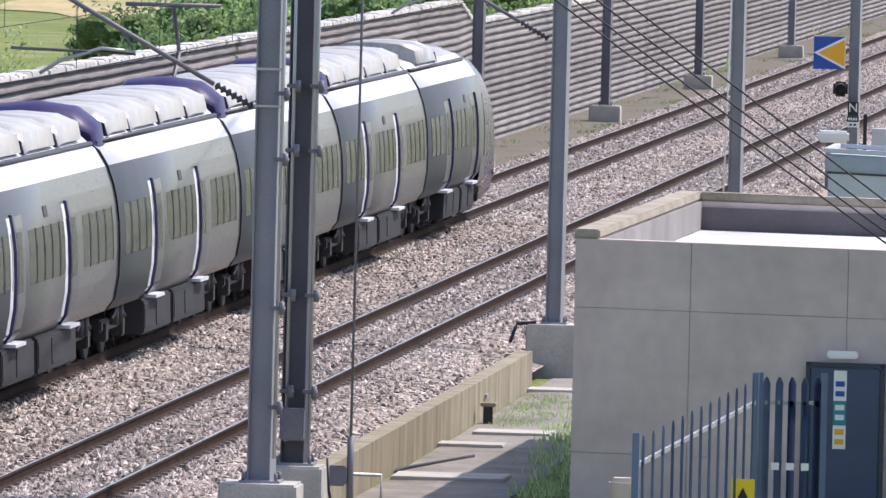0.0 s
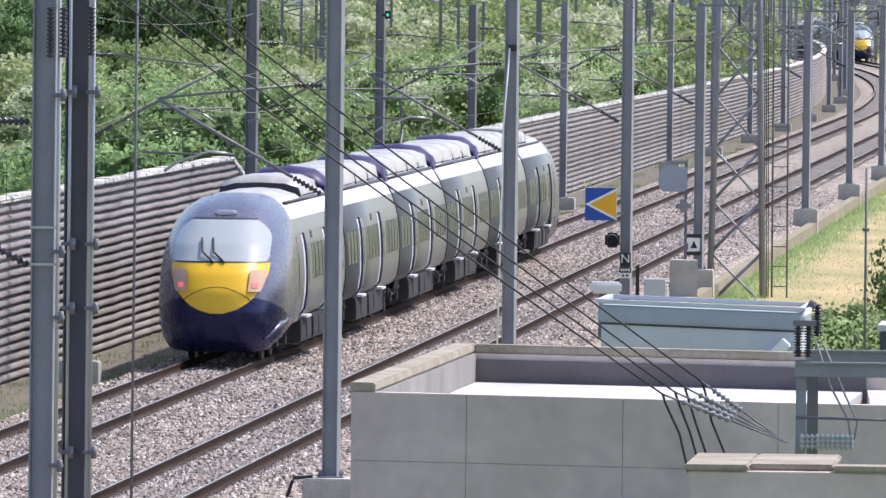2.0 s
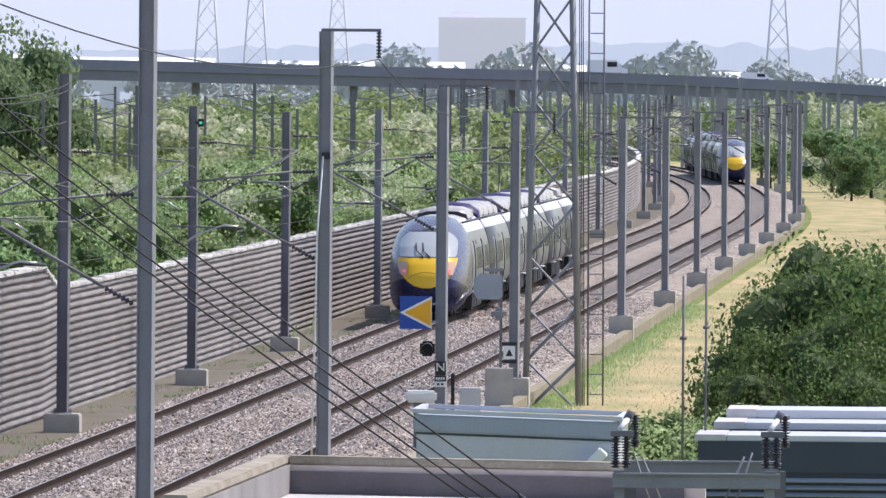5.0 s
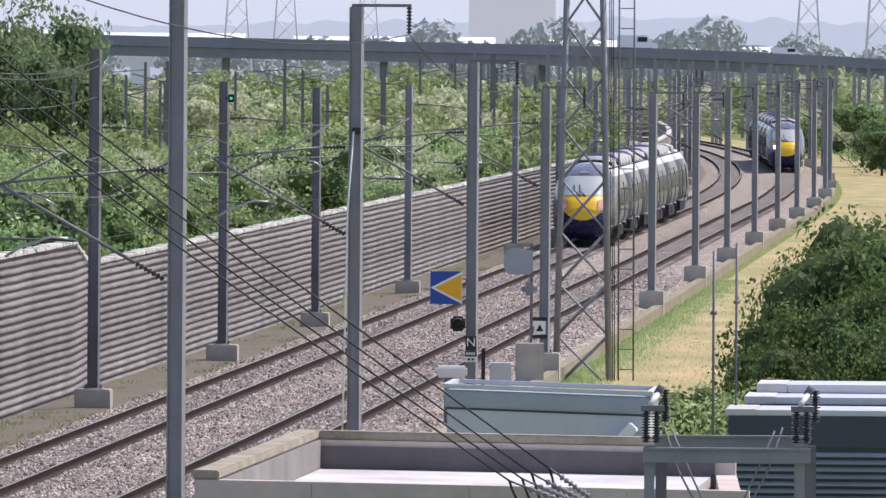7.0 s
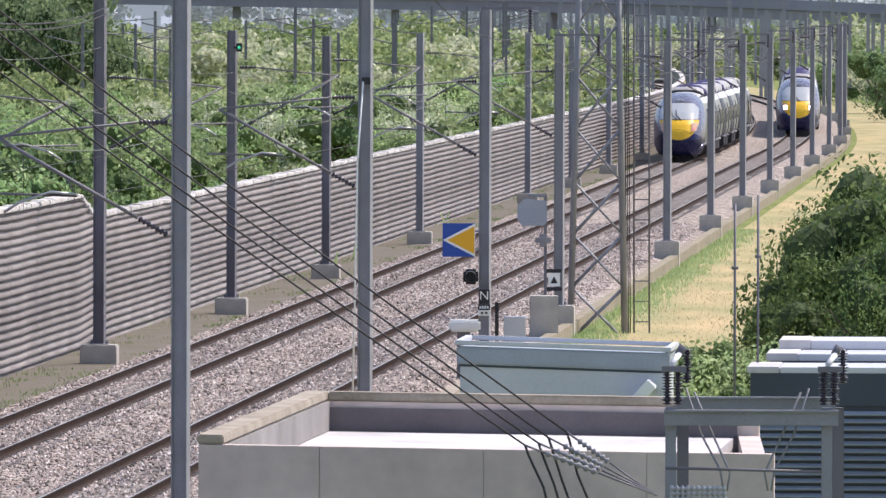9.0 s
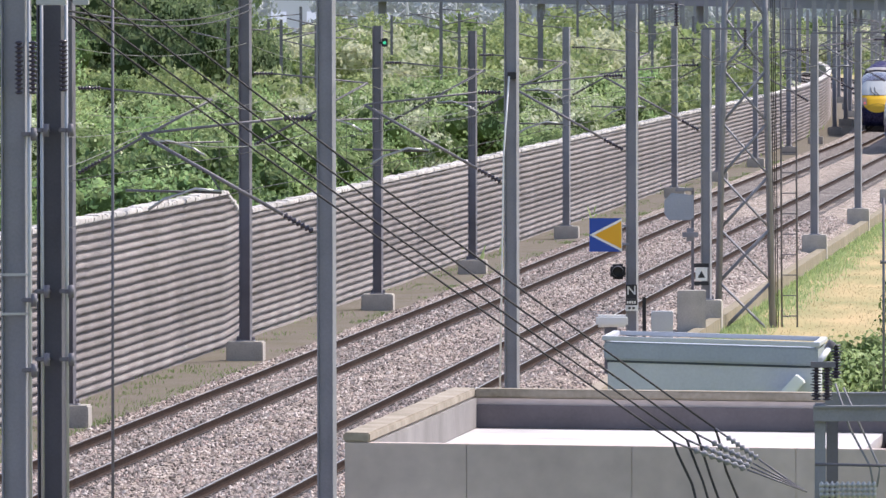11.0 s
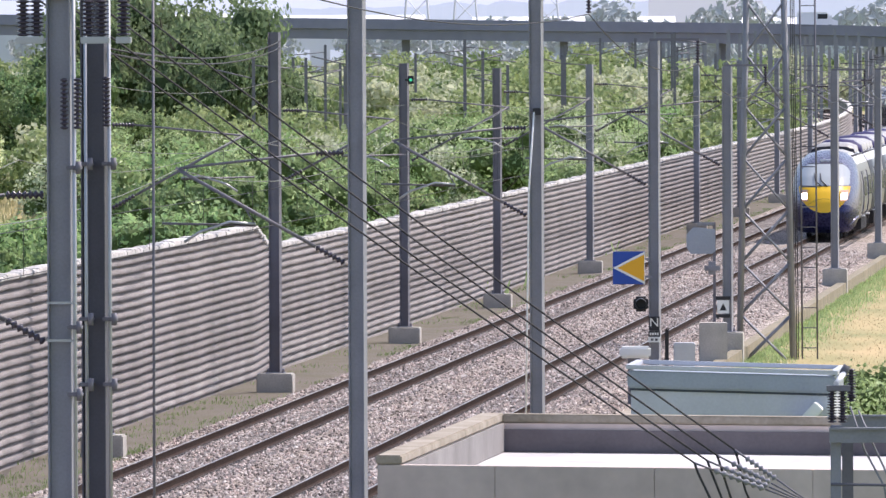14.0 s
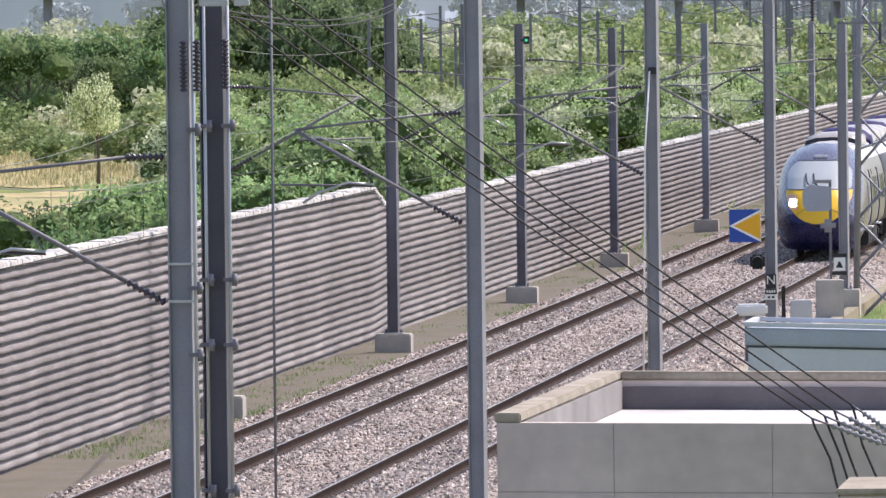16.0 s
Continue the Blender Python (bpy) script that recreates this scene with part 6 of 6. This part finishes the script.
catenary(T1, [110, 160, 206] + [q[0] for q in LEFT if q[0] != 485])
catenary(T2, [100, 142.6] + [q[0] for q in RIGHT])
yr = [q for q in RIGHT if 200 < q[0] < 700]
cable("feeder_wire", "feeder wire slung along the mast tops", [at(-13.04, 142, 9.6)] + [at(-13.04, y, top - 0.55) for y, top, w in yr], 0.012, sag=0.55)
cable("return_wire", "return wire along the barrier-side masts", [at(-24.0, y, top - 1.2) for y, top, w in LEFT], 0.007, WIRE_M, sag=0.25)
cable("return_wire", "return wire along the barrier-side masts", [at(-23.6, y, top - 2.6) for y, top, w in LEFT], 0.007, WIRE_M, sag=0.2)

weight = tagged(empty("tension_weight", Matrix.Translation((-1.98, 238.75, 0.0))), "thin white cord beside a mast with a dark weight", "weight")
bm = bmesh.new()
tube(bm, [(0.19, 0, 6.87), (0.08, 0, 5.3), (0.05, 0, 3.4), (0, 0, 0.75)], 0.02)
part("cord", bm, WHITE, weight, "white cord")
bm = bmesh.new()
tube(bm, [(0, 0, -0.25), (0, 0, 0.75)], 0.02, 6)
tube(bm, [(0, 0, 0.05), (0, 0, 0.32)], 0.05, 8)
part("rod", bm, STEEL_DARK, weight)
green = tagged(empty("signal_lamp", Matrix.Translation((-6.18, 342.8, 7.12))), "small black signal lamp showing green on a mast", "lamp")
bm = bmesh.new()
box(bm, -0.02, -0.08, -0.12, 0.15, 0.10, 0.12, bevel=0.015)
box(bm, -0.10, -0.02, -0.03, -0.02, 0.04, 0.03)
part("case", bm, BLACK, green)
bm = bmesh.new()
tube(bm, [(0.065, -0.10, 0.0), (0.065, -0.082, 0.0)], 0.045, 12)
part("lens", bm, plain("green_lens", (0.05, 0.9, 0.45), 0.3, 0.0, 0.15), green, "green lit lens")
clamp = tagged(empty("cord_clamp", Matrix.Translation((-1.79, 238.8, 6.87))), "small black clamp box on the mast", "clamp")
bm = bmesh.new()
box(bm, -0.03, -0.06, -0.06, 0.14, 0.08, 0.08, bevel=0.01)
part("case", bm, BLACK, clamp)

for x0, z0, x1, z1 in ((-6.28, 8.28, -8.55, 8.28), (-6.28, 8.22, -8.55, 8.12)):
    cable("jumper_wire", "dark jumper wire from the near mast to a barrier-side mast", [(x0, 146.5, z0), (x1, 297, z1)], 0.014, sag=0.25)

# ---- far yard masts, viaduct, pylons, horizon ----
for i in range(28):
    y = rng.uniform(760, 1150)
    x = y * rng.uniform(-0.034, 0.024)
    if cx(-32, y) < x < cx(-6, y):
        continue
    root = tagged(empty("yard_mast", Matrix.Translation((x, y, -1.0))), "distant thin grey yard mast above the scrub", "mast", "yard masts")
    h = rng.uniform(7.0, 9.6)
    bm = bmesh.new()
    box(bm, -0.11, -0.11, 0, 0.11, 0.11, h)
    part("column", bm, STEEL_DARK, root)
    bm = bmesh.new()
    tube(bm, [(0, 0, h - 1.5), (rng.choice((-2.5, 2.5)), 0, h - 0.9)], 0.05, 5)
    tube(bm, [(0, 0, h - 0.6), (rng.choice((-2.5, 2.5)), 0, h - 0.8)], 0.04, 5)
    part("bracket", bm, STEEL_DARK, root)
for i in range(26):
    y = 1040 + i * 22
    for off in (-14.1, -24.05, -5):
        root = tagged(empty("yard_mast", Matrix.Translation(at(off + rng.uniform(-1, 1), y, -0.6))), "distant grey line mast at the bend", "mast", "yard masts")
        bm = bmesh.new()
        box(bm, -0.16, -0.16, 0, 0.16, 0.16, rng.uniform(7.2, 9.5))
        part("column", bm, STEEL, root)

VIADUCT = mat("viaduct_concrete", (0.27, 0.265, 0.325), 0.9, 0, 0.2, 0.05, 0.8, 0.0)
via = tagged(empty("road_viaduct"), "long grey concrete road viaduct crossing the distance", "viaduct")
P0, P1 = Vector((-90, 1500, 0)), Vector((110, 1499, 0))
ztop = lambda f: 9.85 - 0.016 * (200 * f - 90) - 0.0004 * max(0.0, 200 * f - 100) ** 2
for i in range(20):
    f0, f1 = i / 20, (i + 1) / 20
    a, b = P0.lerp(P1, f0), P0.lerp(P1, f1)
    bm = bmesh.new()
    v = []
    for p, f in ((a, f0), (b, f1)):
        z = ztop(f)
        v.append([bm.verts.new((p.x, p.y + dy, zz)) for dy, zz in ((0, z), (0, z - 1.3), (0.35, z - 1.36), (0.5, z - 2.6), (9, z - 2.6), (10, z - 1.3), (10, z), (9.7, z), (9.7, z - 0.7), (0.3, z - 0.7), (0.3, z))])
    for k in range(11):
        bm.faces.new((v[0][k], v[0][(k + 1) % 11], v[1][(k + 1) % 11], v[1][k]))
    bmesh.ops.recalc_face_normals(bm, faces=bm.faces)
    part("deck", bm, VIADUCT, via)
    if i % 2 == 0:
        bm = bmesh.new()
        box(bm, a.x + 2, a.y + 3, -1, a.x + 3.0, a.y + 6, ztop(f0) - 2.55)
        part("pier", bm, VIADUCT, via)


def van(x, y, z, L, h, name, label):
    root = tagged(empty(name, Matrix.Translation((x, y, z))), label, "vehicle")
    bm = bmesh.new()
    pr = [(0, 0.4), (0, h), (L * 0.72, h), (L * 0.86, h * 0.6), (L, h * 0.5), (L, 0.4)]
    A = [bm.verts.new((px, 0, pz)) for px, pz in pr]
    B = [bm.verts.new((px, 1.9, pz)) for px, pz in pr]
    bm.faces.new(A), bm.faces.new(B[::-1])
    for i in range(6):
        bm.faces.new((A[i], B[i], B[(i + 1) % 6], A[(i + 1) % 6]))
    bmesh.ops.recalc_face_normals(bm, faces=bm.faces)
    part("body", bm, WHITE, root)
    for wx in (L * 0.2, L * 0.8):
        bm = bmesh.new()
        tube(bm, [(wx, -0.02, 0.33), (wx, 1.92, 0.33)], 0.33, 12)
        part("wheel", bm, BLACK, root)
    bm = bmesh.new()
    box(bm, L * 0.5, -0.02, h * 0.62, L * 0.74, 0.0, h * 0.9)
    part("window", bm, BLACK, root)


van(22, 1503, ztop(0.56) - 0.7, 5.2, 2.2, "van", "white van driving on the viaduct")
van(41.5, 1503, ztop(0.66) - 0.7, 4.2, 1.45, "car", "white car driving on the viaduct")
# distance haze painted as pale blue-grey base colours with a slight glow
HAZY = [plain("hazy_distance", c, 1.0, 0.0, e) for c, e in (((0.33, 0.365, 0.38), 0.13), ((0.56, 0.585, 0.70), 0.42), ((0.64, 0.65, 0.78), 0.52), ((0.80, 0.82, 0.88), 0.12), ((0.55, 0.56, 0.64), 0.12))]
# two low strips stand for ridges, the tall last one for pale sky
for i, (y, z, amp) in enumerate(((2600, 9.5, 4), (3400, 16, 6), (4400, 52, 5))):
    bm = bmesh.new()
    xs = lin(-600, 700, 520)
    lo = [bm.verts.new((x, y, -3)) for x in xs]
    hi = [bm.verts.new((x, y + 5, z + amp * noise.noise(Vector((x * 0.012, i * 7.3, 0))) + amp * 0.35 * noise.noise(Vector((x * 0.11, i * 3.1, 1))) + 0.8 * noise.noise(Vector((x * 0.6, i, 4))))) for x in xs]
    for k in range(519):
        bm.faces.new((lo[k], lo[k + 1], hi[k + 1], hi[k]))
    tagged(part("backdrop", bm, HAZY[i]), "haze-coloured backdrop strip for horizon ridges and pale sky", "backdrop", kind="structure")
pl = []
while len(pl) < 60:
    x, y = rng.uniform(-130, 140), rng.uniform(1700, 2300)
    if noise.noise(Vector((x * 0.035, 2.2, 0))) < -0.12:
        continue
    pl.append((x, y, -1.0, rng.uniform(2.7, 4.3), rng.uniform(0.75, 1.1), 0))
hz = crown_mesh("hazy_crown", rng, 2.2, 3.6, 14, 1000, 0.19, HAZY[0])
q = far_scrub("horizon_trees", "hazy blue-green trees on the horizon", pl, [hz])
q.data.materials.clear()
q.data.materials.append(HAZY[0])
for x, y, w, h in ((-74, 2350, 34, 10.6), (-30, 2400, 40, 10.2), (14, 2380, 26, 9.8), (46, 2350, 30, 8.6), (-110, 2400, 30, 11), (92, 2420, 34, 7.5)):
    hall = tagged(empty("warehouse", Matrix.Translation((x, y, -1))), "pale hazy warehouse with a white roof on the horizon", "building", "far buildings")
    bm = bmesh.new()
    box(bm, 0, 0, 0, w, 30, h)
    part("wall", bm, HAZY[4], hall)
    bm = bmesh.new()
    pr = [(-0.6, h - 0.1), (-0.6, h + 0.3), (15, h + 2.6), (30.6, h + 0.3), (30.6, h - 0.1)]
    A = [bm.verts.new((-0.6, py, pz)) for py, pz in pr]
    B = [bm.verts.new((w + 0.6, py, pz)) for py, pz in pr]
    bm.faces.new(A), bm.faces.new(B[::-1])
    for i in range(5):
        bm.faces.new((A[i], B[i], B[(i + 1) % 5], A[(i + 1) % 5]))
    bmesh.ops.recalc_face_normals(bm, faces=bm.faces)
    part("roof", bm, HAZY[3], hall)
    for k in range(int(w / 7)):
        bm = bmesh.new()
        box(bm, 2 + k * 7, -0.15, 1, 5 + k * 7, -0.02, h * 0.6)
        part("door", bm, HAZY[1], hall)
# haze is in this block's pale colour and glow as well
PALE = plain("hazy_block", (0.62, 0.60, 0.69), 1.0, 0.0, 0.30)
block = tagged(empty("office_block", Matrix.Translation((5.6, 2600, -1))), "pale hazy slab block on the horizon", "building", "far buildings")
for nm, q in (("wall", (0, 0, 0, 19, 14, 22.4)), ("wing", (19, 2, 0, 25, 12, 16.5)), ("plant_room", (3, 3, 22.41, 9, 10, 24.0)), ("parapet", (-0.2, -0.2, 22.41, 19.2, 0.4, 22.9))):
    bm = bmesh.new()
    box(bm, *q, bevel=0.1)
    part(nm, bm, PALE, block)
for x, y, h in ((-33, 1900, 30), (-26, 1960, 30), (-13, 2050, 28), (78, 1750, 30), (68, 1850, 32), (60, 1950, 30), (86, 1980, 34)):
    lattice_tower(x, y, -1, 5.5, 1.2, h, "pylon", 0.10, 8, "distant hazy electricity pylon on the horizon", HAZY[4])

motions()
